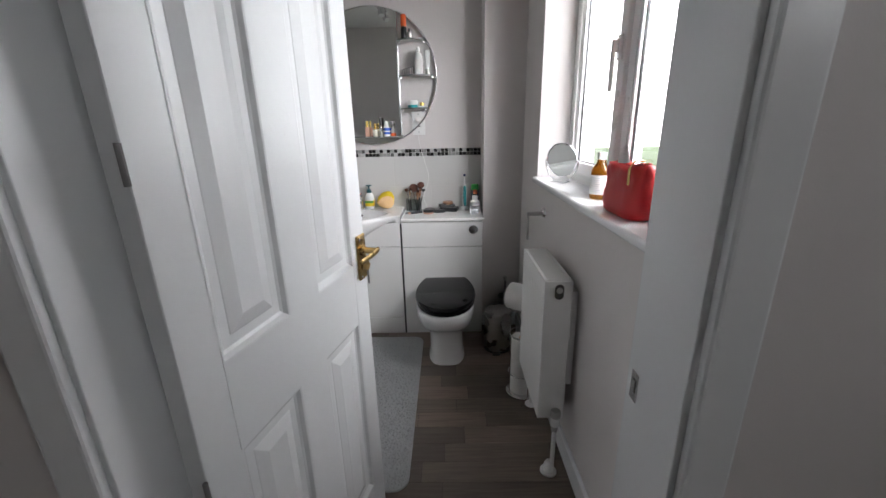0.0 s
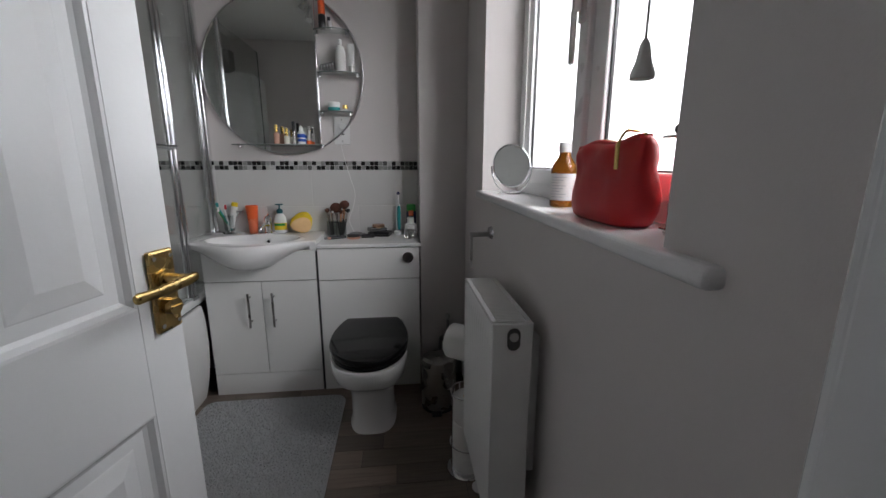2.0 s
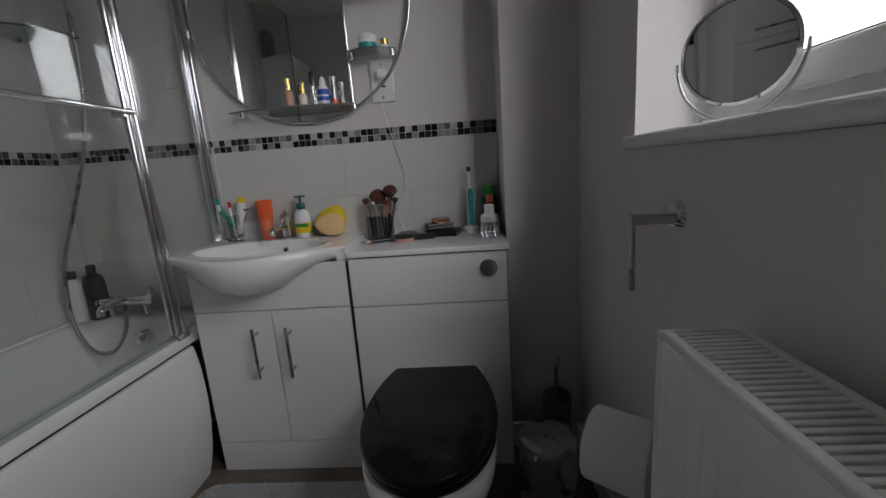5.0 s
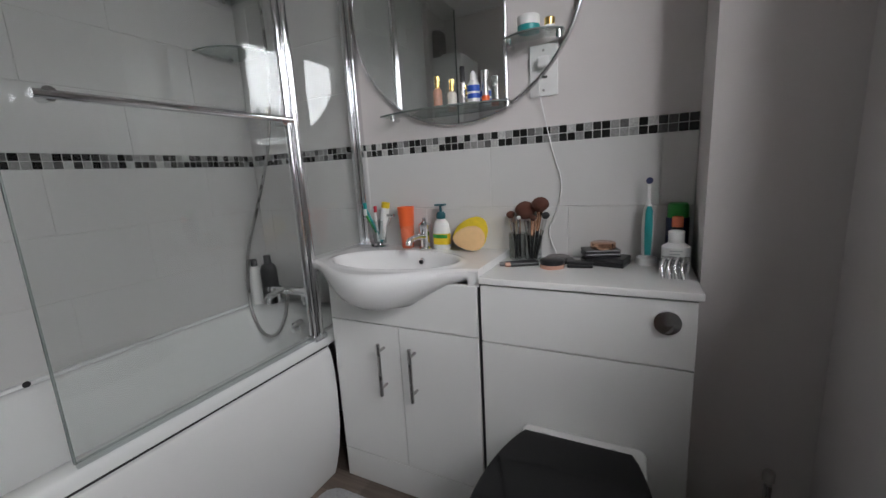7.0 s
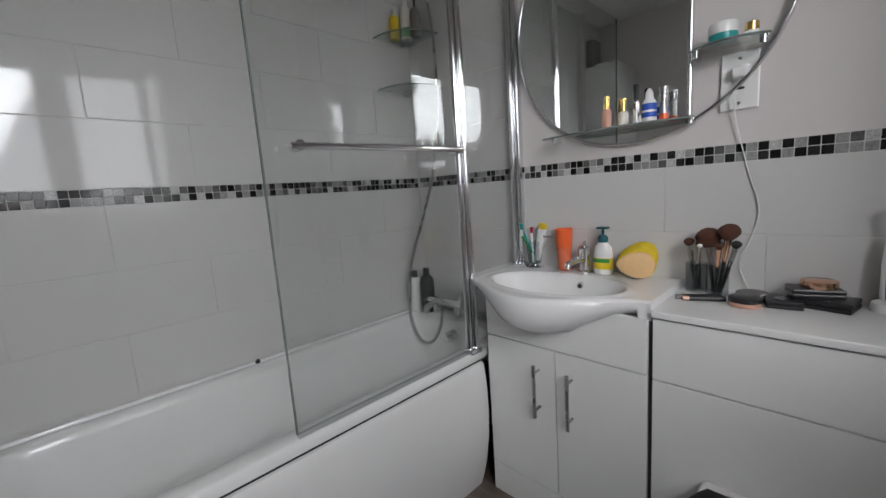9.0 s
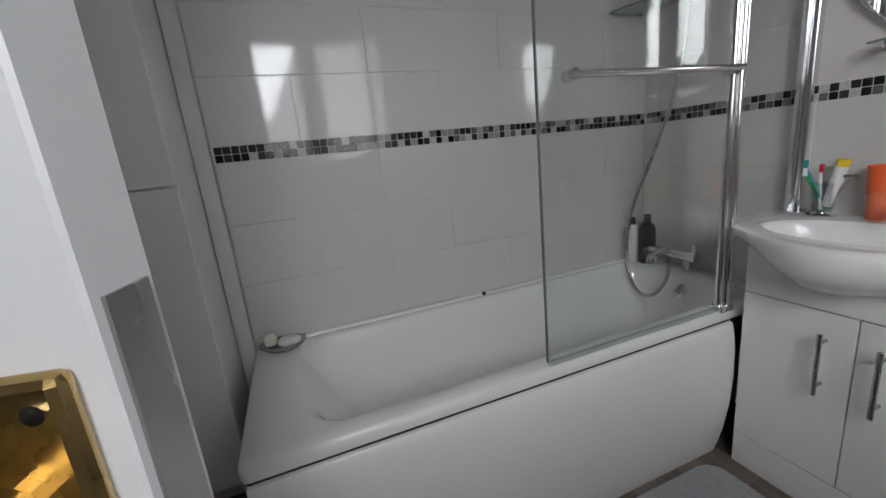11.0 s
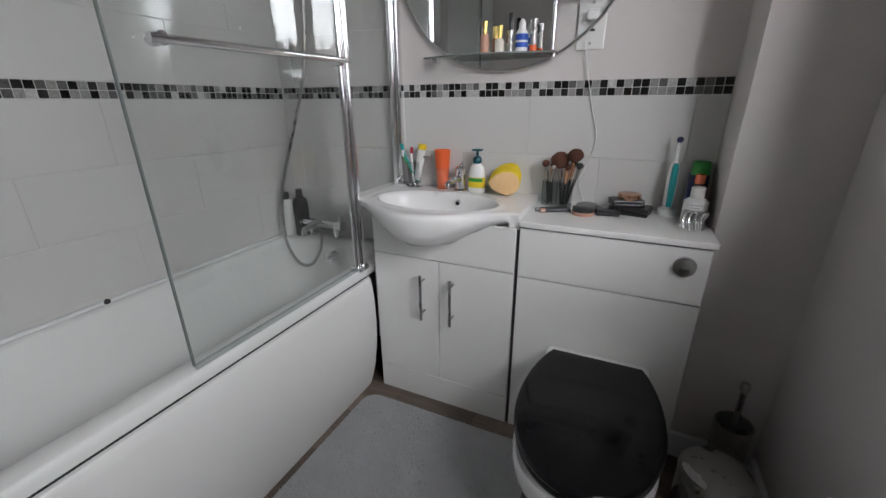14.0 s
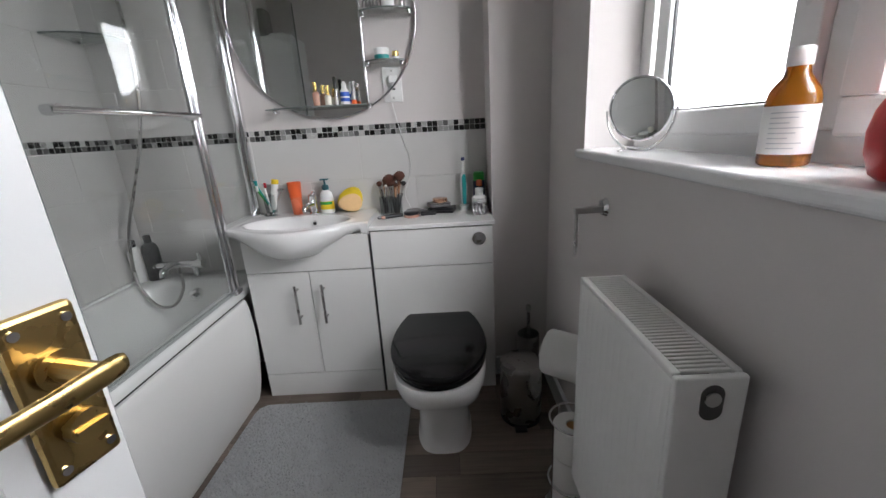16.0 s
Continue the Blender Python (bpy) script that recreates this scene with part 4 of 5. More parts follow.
part("label_strip", loft(bmesh.new(), [[Vector((-0.985 + 0.033 * math.cos(q), -0.05 + 0.033 * 0.64 * math.sin(q), BT + h)) for q in [math.pi * 1.1 + math.pi * 0.7 * i / 12 for i in range(13)]] for h in (0.04, 0.053)], cap=False, closed=False), M_GREEN, hb)
part("collar", L(-0.985, -0.05, [(0.0145, BT + 0.106), (0.0165, BT + 0.112), (0.0165, BT + 0.122), (0.011, BT + 0.130)], 18), M_DTEAL, t, smooth=40)
bm = T([(-0.985, -0.05, BT + 0.128), (-0.985, -0.05, BT + 0.152)], 0.0045, 10)
box(bm, -1.004, -0.966, -0.062, -0.038, BT + 0.15, BT + 0.157, 0.003)
part("pump", bm, M_DTEAL, t)
t = thing("shower_mitt_sponge", (-0.875, -0.065, BT), "yellow and peach bath sponge mitt standing on the basin", "sponge")
mm = pose(-0.872, -0.075, BT + 0.002, 0, 0, 14) @ Matrix.Diagonal((0.9, 1, 0.9, 1))
pts = [(0.062 * math.cos(a) * (1.0 if math.cos(a) < 0.5 else 0.96), 0.047 + 0.046 * math.sin(a) * (1 + 0.22 * math.cos(a))) for a in [2 * math.pi * k / 36 for k in range(36)]]
part("sponge_face", loft(bmesh.new(), [[mm @ Vector((x * s, y, 0.0 + max(0.0, (z - 0.045) * s + 0.045))) for x, z in pts] for s, y in ((0.86, -0.012), (0.95, -0.01), (0.97, 0.0))]), M_PEACH, t, smooth=60)
part("mitt_back", loft(bmesh.new(), [[mm @ Vector((x * s + dx, y, max(0.0, (z - 0.045) * s + 0.045 + dz))) for x, z in pts] for s, y, dx, dz in ((1.0, 0.0, 0, 0), (1.03, 0.008, 0, 0.004), (1.0, 0.03, 0.006, 0.022), (0.86, 0.052, 0.01, 0.032), (0.5, 0.062, 0.01, 0.03))]), M_YELLOW, t, smooth=60)
t = thing("silver_dish", (-1.30, -0.06, BT), "small chrome soap dish on the basin", "dish")
part("dish", L(-1.305, -0.06, [(0.022, BT), (0.034, BT + 0.006), (0.036, BT + 0.012), (0.033, BT + 0.011), (0.02, BT + 0.004)], 24), M_CHROME, t, smooth=40)

# ---- on the toilet unit worktop ----
WT = 0.781
t = thing("makeup_brush_pot", (-0.68, -0.075, WT), "clear plastic pot holding makeup brushes", "brush pot")
for dx, dy in ((-0.03, 0.012), (0.022, 0.0)):
    part("tube", L(-0.685 + dx, -0.07 + dy, [(0.026, WT), (0.027, WT + 0.003), (0.027, WT + 0.082), (0.0255, WT + 0.082), (0.0255, WT + 0.005)], 20), M_CLEAR, t, smooth=50)
rng = random.Random(9)
for i, (bx, by, tx, ty, h, r, mm) in enumerate(((-0.715, -0.06, -0.735, -0.065, 0.150, 0.014, M_BRISTLE), (-0.708, -0.055, -0.715, -0.04, 0.140, 0.009, M_BRISTLE), (-0.672, -0.07, -0.690, -0.06, 0.176, 0.033, M_BRISTLE), (-0.66, -0.068, -0.636, -0.075, 0.190, 0.027, M_BRISTLE),
                                                (-0.655, -0.072, -0.620, -0.08, 0.148, 0.013, M_BLKPL), (-0.665, -0.08, -0.655, -0.10, 0.142, 0.010, M_BRISTLE), (-0.718, -0.066, -0.702, -0.085, 0.138, 0.007, M_WHITEP), (-0.67, -0.06, -0.665, -0.04, 0.14, 0.012, M_BLKPL))):
    b_ = thing("makeup_brush", (bx, by, WT + 0.006), "makeup brush standing in a clear pot", "makeup brush", "makeup brushes in the pot")
    p0, p1 = Vector((bx, by, WT + 0.006)), Vector((tx, ty, WT + h))
    d = (p1 - p0).normalized()
    q = p1 - d * r * 1.5
    part("handle", T([p0, p0.lerp(q, 0.6)], 0.0045, 8, 0.005), M_BLKPL, b_, smooth=60)
    part("ferrule", T([p0.lerp(q, 0.6), q], 0.005, 10, min(0.009, r * 0.6)), M_GOLD if i % 2 else M_STEEL, b_, smooth=60)
    rings = []
    e = d.orthogonal().normalized()
    f = d.cross(e)
    for s, rad in ((0, 0.4), (0.25, 0.72), (0.55, 0.98), (0.8, 1.0), (1.05, 0.82), (1.25, 0.45), (1.32, 0.06)):
        rings.append([q + d * s * r * 1.25 + (e * math.cos(a) + f * math.sin(a) * 0.8) * rad * r * (1 + rng.uniform(-0.05, 0.05)) for a in [2 * math.pi * k / 14 for k in range(14)]])
    part("bristle_head", loft(bmesh.new(), rings), mm, b_, smooth=70)


def compact(x, y, z, w, d, h, rz, m0, m1, label, round_=False):
    t = thing("makeup_compact", (x, y, z), label, "compact", "makeup on the worktop")
    M = pose(x, y, z, 0, 0, rz)
    if round_:
        part("base", L(0, 0, [(w * 0.97, 0), (w, h * 0.1), (w, h * 0.45)], 28, M), m0, t, smooth=40)
        part("lid", L(0, 0, [(w, h * 0.48), (w, h * 0.92), (w * 0.9, h)], 28, M), m1, t, smooth=40)
    else:
        part("base", B(-w, w, -d, d, 0, h * 0.48, 0.003, 2, M), m0, t)
        part("lid", B(-w, w, -d, d, h * 0.5, h, 0.003, 2, M), m1, t)
    return t


compact(-0.455, -0.075, WT, 0.058, 0.040, 0.024, -12, M_BLKPL, M_BLKPL, "black square makeup palette on the worktop")
compact(-0.470, -0.072, WT + 0.0245, 0.048, 0.032, 0.020, 18, M_BLKPL, M_BLKPL, "black makeup palette stacked on another")
compact(-0.463, -0.072, WT + 0.045, 0.034, 0, 0.018, 0, M_GOLD, M_GOLD, "rose gold round compact on a stack", True)
compact(-0.520, -0.115, WT, 0.034, 0.030, 0.019, 8, M_BLKPL, M_BLKPL, "black square compact with a mirror disc")
tagged(part("mirror_disc", L(-0.520, -0.117, [(0.019, WT + 0.0192), (0.019, WT + 0.0205)], 24), M_STEEL), "small silver disc on a black compact", "powder disc")
compact(-0.590, -0.150, WT, 0.034, 0, 0.024, 0, M_NUDE, M_BLKPL, "round powder pot with a black lid", True)
compact(-0.585, -0.085, WT, 0.034, 0, 0.02, 0, M_BLKPL, M_GREYB, "round dark powder pot", True)
for k, (x0, y0, x1, y1) in enumerate(((-0.722, -0.165, -0.645, -0.118), (-0.705, -0.172, -0.632, -0.135))):
    t = thing("eyeliner_pencil", (x0, y0, WT), "dark cosmetic pencil lying on the worktop", "pencil", "cosmetic pencils")
    part("barrel", T([(x0, y0, WT + 0.007), (x1, y1, WT + 0.007)], 0.007, 10), M_BLKPL, t, smooth=50)
    part("end_cap", T([(x0 - 0.0, y0 - 0.0, WT + 0.007), (x0 + (x0 - x1) * 0.18, y0 + (y0 - y1) * 0.18, WT + 0.007)], 0.0066, 10), M_NUDE if k else M_GREYB, t, smooth=50)
t = thing("electric_toothbrush", (-0.352, -0.055, WT), "white and teal electric toothbrush on its charging base", "toothbrush")
part("charger", L(-0.352, -0.055, [(0.027, WT), (0.028, WT + 0.004), (0.026, WT + 0.02), (0.018, WT + 0.024)], 24), M_WHITEP, t, smooth=50)
part("grip", L(-0.352, -0.052, [(0.0125, WT + 0.024), (0.0145, WT + 0.04), (0.015, WT + 0.11), (0.0125, WT + 0.15), (0.008, WT + 0.165)], 20), M_WHITEP, t, smooth=50)
rings = [[Vector((-0.350 + w * math.sin(a), -0.0535 - 0.0155 * math.cos(a), WT + z)) for a in [-0.75 + 1.5 * k / 8 for k in range(9)]] for z, w in ((0.028, 0.011), (0.05, 0.013), (0.11, 0.0145), (0.150, 0.013), (0.162, 0.007))]
part("grip_pad", loft(bmesh.new(), rings, cap=False, closed=False), M_TEAL, t, "teal rubber grip", smooth=60)
part("neck", T([(-0.352, -0.052, WT + 0.165), (-0.352, -0.053, WT + 0.222)], 0.0055, 12, 0.004), M_WHITEP, t, smooth=50)
part("brush_head", T([(-0.352, -0.05, WT + 0.228), (-0.352, -0.07, WT + 0.23)], 0.0085, 14), M_NAVY, t, smooth=50)
bottle("shower_gel_bottle", -0.282, -0.045, WT, [(0.026, 0), (0.0275, 0.004), (0.0275, 0.13)], M_NAVY, [(0.025, 0.13), (0.025, 0.162), (0.021, 0.168)], M_GREEN, "navy can with green cap at the back of the worktop", "can")
bottle("brown_bottle", -0.284, -0.085, WT, [(0.012, 0), (0.013, 0.11)], M_BLKPL, [(0.0135, 0.11), (0.0135, 0.134), (0.012, 0.136)], M_ORANGE2, "small bottle with amber cap")
b_ = bottle("medicine_bottle", -0.288, -0.125, WT, [(0.030, 0), (0.032, 0.004), (0.032, 0.066), (0.018, 0.076)], M_WHITEP, [(0.018, 0.076), (0.0185, 0.104), (0.016, 0.106)], M_WHITEP, "white medicine bottle with printed label")
for k in range(5):
    part("print_line", B(-0.303, -0.275 - 0.006 * (k % 2), -0.1580, -0.1572, WT + 0.058 - 0.008 * k, WT + 0.0605 - 0.008 * k), M_PRINT, b_)
t = thing("silver_hair_clip", (-0.292, -0.19, WT), "shiny silver claw clip on the worktop", "hair clip")
bm = bmesh.new()
for k in range(4):
    x = -0.318 + 0.014 * k
    tube(bm, spline([(x, -0.215, WT + 0.004), (x - 0.004, -0.205, WT + 0.03), (x + 0.006, -0.185, WT + 0.048), (x + 0.012, -0.165, WT + 0.03), (x + 0.010, -0.16, WT + 0.004)], 5), 0.0045, 8)
part("claw", bm, M_CHROME, t, smooth=60)
part("spine", T([(-0.322, -0.185, WT + 0.045), (-0.262, -0.185, WT + 0.042)], 0.008, 10), M_CHROME, t, smooth=60)

# ---- on the bath ----
bottle("black_shampoo_bottle", -1.842, -0.082, BZ + 0.001, [(0.032, 0), (0.035, 0.005), (0.035, 0.15), (0.028, 0.172), (0.013, 0.182)], M_BLKPL, [(0.015, 0.182), (0.015, 0.215), (0.013, 0.217)], M_BLKPL, "black shampoo bottle on the bath corner")
bottle("white_shampoo_bottle", -1.899, -0.108, BZ + 0.001, [(0.026, 0), (0.028, 0.005), (0.028, 0.15), (0.018, 0.17)], M_WHITEP, [(0.014, 0.17), (0.014, 0.20), (0.012, 0.202)], M_BLKPL, "white shampoo bottle with black cap on the bath corner")
t = thing("soap_dish", (-1.865, -1.63, BZ), "shell-shaped soap dish holding a white soap bar", "soap dish")
part("dish", loft(bmesh.new(), [[Vector((-1.865 + a * math.cos(q), -1.63 + b_ * math.sin(q) * (1 + 0.05 * math.cos(6 * q)), BZ + h)) for q in [2 * math.pi * i / 32 for i in range(32)]] for a, b_, h in ((0.03, 0.045, 0.001), (0.046, 0.07, 0.02), (0.05, 0.075, 0.026), (0.045, 0.07, 0.025), (0.03, 0.045, 0.01))]), M_STEEL, t, "pearly grey dish", smooth=60)
tagged(part("soap_bar", loft(bmesh.new(), [[Vector((-1.862 + 0.027 * s * math.cos(q), -1.61 + 0.036 * s * math.sin(q), BZ + h)) for q in [2 * math.pi * i / 24 for i in range(24)]] for s, h in ((0.8, 0.014), (1, 0.022), (1, 0.03), (0.8, 0.038))]), M_WHITEP, None, "", 60), "white soap bar in the dish", "soap")
tagged(part("pumice_stone", loft(bmesh.new(), [[Vector((-1.885 + 0.018 * s * math.cos(q), -1.668 + 0.022 * s * math.sin(q), BZ + h)) for q in [2 * math.pi * i / 14 for i in range(14)]] for s, h in ((0.8, 0.016), (1, 0.03), (0.9, 0.05), (0.5, 0.056))]), M_CREAM, None, "", 60), "cream pumice stone in the dish", "stone")
for z in (1.575, 1.795):
    t = thing("corner_shelf", (XL, 0, z), "clear glass corner shelf in the shower", "shelf", "corner shelves in the shower")
    out = [(XL + 0.01, -0.01)] + [(XL + 0.01 + 0.20 * math.sin(math.pi / 2 * k / 12) ** 0.8, -0.01 - 0.20 * math.cos(math.pi / 2 * k / 12) ** 0.8) for k in range(13)]
    part("glass_plate", slab(bmesh.new(), out, z - 0.003, z + 0.003, 0.001, 1), M_GLASS, t)
    part("glass_edge", T([(x, y, z) for x, y in out[1:]], 0.003, 6), M_EDGE, t)
    part("bracket", T([(XL + 0.008, -0.06, z - 0.008), (XL + 0.03, -0.06, z - 0.008)], 0.008, 10), M_CHROME, t)
Z5 = 1.799
bottle("yellow_shampoo_bottle", -1.90, -0.11, Z5, [(0.021, 0), (0.022, 0.09), (0.012, 0.10)], M_YELLOW, [(0.011, 0.10), (0.011, 0.125)], M_CREAM, "yellow shampoo bottle on corner shelf")
bottle("green_label_bottle", -1.88, -0.06, Z5, [(0.024, 0), (0.025, 0.13), (0.012, 0.145)], M_CREAM, [(0.011, 0.145), (0.011, 0.18)], M_WHITEP, "cream bottle with green label on corner shelf", band=[(0.01, 0.05, 0.0255, M_GREEN)])
bottle("dark_pump_bottle", -1.825, -0.05, Z5, [(0.022, 0), (0.023, 0.11), (0.01, 0.125)], M_GREYB, [(0.006, 0.125), (0.006, 0.16), (0.014, 0.162), (0.014, 0.17)], M_BLKPL, "dark pump bottle on corner shelf")

# ---- radiator ----
rad = thing("radiator", (-0.09, -1.2, 0.25), "white double panel radiator with a slotted top grille", "radiator")
RX0, RX1, RY0, RY1, RZ0, RZ1 = -0.137, -0.040, -1.405, -1.020, 0.235, 0.805
rings = []
for k in range(141):
    f = k / 140
    y = RY0 + 0.012 + (RY1 - RY0 - 0.024) * f
    wave = max(0.0, math.cos(2 * math.pi * 13 * (f - 0.5))) ** 2 if 0.03 < f < 0.97 else 0.0
    d = 0.0022 * wave
    rings.append([Vector(p) for p in ((RX0 + 0.014, y, RZ0), (RX0 + 0.003, y, RZ0), (RX0, y, RZ0 + 0.004), (RX0, y, RZ0 + 0.03), (RX0 - d, y, RZ0 + 0.042),
                                      (RX0 - d, y, RZ1 - 0.062), (RX0, y, RZ1 - 0.05), (RX0, y, RZ1 - 0.017), (RX0 + 0.004, y, RZ1 - 0.012), (RX0 + 0.014, y, RZ1 - 0.012))])
bm = loft(bmesh.new(), rings)
part("front_panel", bm, M_RAD, rad, "front panel pressed into upright ribs", smooth=50)
part("back_panel", B(RX1 - 0.014, RX1, RY0 + 0.012, RY1 - 0.012, RZ0, RZ1 - 0.012, 0.005, 3), M_RAD, rad)
for ya, yb in ((RY0, RY0 + 0.0115), (RY1 - 0.0115, RY1)):
    bm = B(RX0 - 0.001, RX1 + 0.001, ya, yb, RZ0 + 0.005, RZ1 - 0.002, 0.003, 2)
    part("side_cover", bm, M_RAD, rad)
    yo = ya - 0.0015 if ya == RY0 else yb + 0.0005
    xm = (RX0 + RX1) / 2 + 0.002
    pts = [(xm + 0.016 * math.cos(a), (0.776 if math.sin(a) >= 0 else 0.752) + 0.016 * math.sin(a)) for a in [2 * math.pi * k / 24 for k in range(24)]]
    # Slot is a flat dark plate, its inner shade painted on.
    part("end_slot", loft(bmesh.new(), [[Vector((x, yo, z)) for x, z in pts], [Vector((x, yo + 0.001, z)) for x, z in pts]]), M_GRILLE_SHADE, rad)
part("air_vent", T([((RX0 + RX1) / 2 + 0.002, RY0 - 0.004, 0.770), ((RX0 + RX1) / 2 + 0.002, RY0 + 0.004, 0.770)], 0.011, 14), M_STEEL, rad)
# Plain block coloured dark to give the shade between the slats.
part("inner_shade_block", B(RX0 + 0.02, RX1 - 0.02, RY0 + 0.02, RY1 - 0.02, RZ0 + 0.02, RZ1 - 0.03), M_GRILLE_SHADE, rad)
bm = B(RX0, RX0 + 0.013, RY0 + 0.012, RY1 - 0.012, RZ1 - 0.0115, RZ1, 0.003)
box(bm, RX1 - 0.013, RX1, RY0 + 0.012, RY1 - 0.012, RZ1 - 0.0115, RZ1, 0.003)
grille = part("top_grille", bm, M_RAD, rad)
slat_me = None
for k in range(36):
    y = RY0 + 0.020 + (RY1 - RY0 - 0.04) * k / 35
    if slat_me is None:
        s = part("slat", B(RX0 + 0.013, RX1 - 0.013, y - 0.0031, y + 0.0031, RZ1 - 0.007, RZ1 - 0.0015, 0.001, 1), M_RAD, grille)
        slat_me, y_first = s.data, y
    else:
        s = new("slat", slat_me)
        s.parent = grille
        s.location = (0, y - y_first, 0)
VX = -0.075
valve = part("valve", L(VX, -1.425, [(0.016, 0.225), (0.016, 0.262), (0.0185, 0.264), (0.0185, 0.285), (0.016, 0.289)], 18), M_WHITEP, rad, "white lockshield valve", smooth=40)
part("valve_cap", L(VX, -1.425, [(0.0185, 0.264), (0.0195, 0.266), (0.0195, 0.286), (0.016, 0.291)], 18), M_STEEL, valve, smooth=40)
bm = T([(VX, -1.425, 0.20), (VX, -1.425, 0.225)], 0.012, 12)
tube(bm, [(VX, -1.425, 0.215), (VX, -1.395, 0.245)], 0.009, 12)
part("elbow", bm, M_STEEL, valve, smooth=40)
part("pipe", T([(VX, -1.425, 0.003), (VX, -1.425, 0.20)], 0.0085, 12), M_WHITEP, rad, "white painted pipe tail", smooth=40)
part("pipe_collar", L(VX - 0.012, -1.425, [(0.032, 0.003), (0.032, 0.008), (0.02, 0.013), (0.018, 0.04), (0.010, 0.055)], 20), M_WHITEP, rad, "white pipe collar", smooth=40)
part("pipe", T([(VX, -1.03, 0.003), (VX, -1.03, 0.25)], 0.0085, 12), M_WHITEP, rad, "white painted pipe tail", smooth=40)
part("pipe_collar", L(VX, -1.03, [(0.028, 0.003), (0.028, 0.008), (0.012, 0.014)], 20), M_WHITEP, rad, "white pipe collar", smooth=40)
for y in (-1.33, -1.10):
    part("wall_bracket", B(-0.040, -0.0005, y - 0.02, y + 0.02, 0.35, 0.74, 0.002), M_RAD, rad)

# ---- toilet roll hook on the wall ----
hook = thing("toilet_roll_hook", (-0.004, -0.795, 0.91), "empty chrome toilet roll arm on the wall", "roll holder")
part("wall_plate", T([(-0.0005, -0.795, 0.912), (-0.007, -0.795, 0.912), (-0.012, -0.795, 0.912)], 0.026, 24, 0.02), M_CHROME, hook, smooth=40)
part("arm", B(-0.085, -0.010, -0.804, -0.786, 0.898, 0.916, 0.003), M_STEEL, hook)
part("drop_bar", T([(-0.078, -0.795, 0.902), (-0.079, -0.800, 0.78)], 0.0055, 12), M_STEEL, hook, smooth=40)

# ---- standing roll holder ----
rs = thing("toilet_roll_stand", (-0.10, -0.92, 0), "chrome toilet roll stand beside the radiator", "roll stand")
part("base_plate", L(-0.105, -0.925, [(0.075, 0.0), (0.076, 0.006), (0.07, 0.010), (0.01, 0.013)], 32), M_CHROME, rs, smooth=40)
for a in (20, 110, 200, 290):
    x, y = -0.105 + 0.066 * math.cos(radians(a)), -0.925 + 0.066 * math.sin(radians(a))
    part("wire", T([(x, y, 0.008), (x, y, 0.335)], 0.003, 8), M_CHROME, rs, smooth=40)
for z in (0.12, 0.335):
    part("ring", T([(-0.105 + 0.066 * math.cos(q), -0.925 + 0.066 * math.sin(q), z) for q in [2 * math.pi * k / 32 for k in range(33)]], 0.003, 8), M_CHROME, rs, smooth=60)
part("post", T([(-0.052, -0.965, 0.008), (-0.052, -0.965, 0.55), (-0.055, -0.955, 0.565), (-0.10, -0.80, 0.53)], 0.005, 10), M_CHROME, rs, smooth=50)


def toilet_roll(m, length, r, label):
    t = thing("toilet_roll", m.translation, label, "toilet roll", "spare toilet rolls")
    prof = [(0.02, 0), (r - 0.002, 0.0), (r, 0.003), (r, length - 0.003), (r - 0.002, length), (0.02, length), (0.019, length - 0.01), (0.019, 0.01)]
    rings = [[m @ Vector((rr * math.cos(2 * math.pi * i / 32), rr * math.sin(2 * math.pi * i / 32), z)) for i in range(32)] for rr, z in prof + prof[:1]]
    part("paper", loft(bmesh.new(), rings, cap=False), M_PAPER, t, smooth=50)
    rings = [[m @ Vector((0.0185 * math.cos(2 * math.pi * i / 20), 0.0185 * math.sin(2 * math.pi * i / 20), z)) for i in range(20)] for z in (0.004, length - 0.004)]
    part("card_core", loft(bmesh.new(), rings, cap=False), M_PEACH, t, smooth=60)


for z in (0.014, 0.115, 0.216):
    toilet_roll(pose(-0.105, -0.925, z), 0.098, 0.056, "white toilet roll stacked in the stand")
toilet_roll(Matrix.Translation((-0.158, -0.835, 0.502)) @ Vector((0.8, -0.6, 0.0)).to_track_quat("Z", "Y").to_matrix().to_4x4(), 0.105, 0.066, "white toilet roll in use on the stand's arm")

# ---- pedal bin and toilet brush ----
pb = thing("pedal_bin", (-0.175, -0.50, 0), "small round polished steel pedal bin", "bin")
part("bin_body", L(-0.175, -0.50, [(0.079, 0.012), (0.081, 0.016), (0.081, 0.238)], 40), M_STEEL, pb, smooth=40)
part("base_ring", L(-0.175, -0.50, [(0.078, 0.0), (0.082, 0.003), (0.082, 0.014), (0.079, 0.018)], 40), M_BLKPL, pb, smooth=40)
part("lid", L(-0.175, -0.50, [(0.083, 0.238), (0.0835, 0.248), (0.078, 0.256), (0.05, 0.262), (0.0, 0.264)], 40), M_STEEL, pb, smooth=40)
part("pedal", B(-0.215, -0.168, -0.612, -0.575, 0.008, 0.018, 0.004, 2), M_BLKPL, pb)
part("lid_hinge", B(-0.19, -0.16, -0.425, -0.412, 0.20, 0.25, 0.003), M_BLKPL, pb)
tb = thing("toilet_brush", (-0.105, -0.30, 0), "toilet brush in a polished steel holder", "toilet brush")
part("holder", L(-0.105, -0.30, [(0.044, 0.0), (0.047, 0.004), (0.047, 0.26), (0.045, 0.26), (0.044, 0.02)], 28), M_STEEL, tb, smooth=40)
part("collar", L(-0.105, -0.30, [(0.046, 0.26), (0.04, 0.268), (0.014, 0.276), (0.012, 0.29)], 24), M_CLEAR, tb, smooth=40)
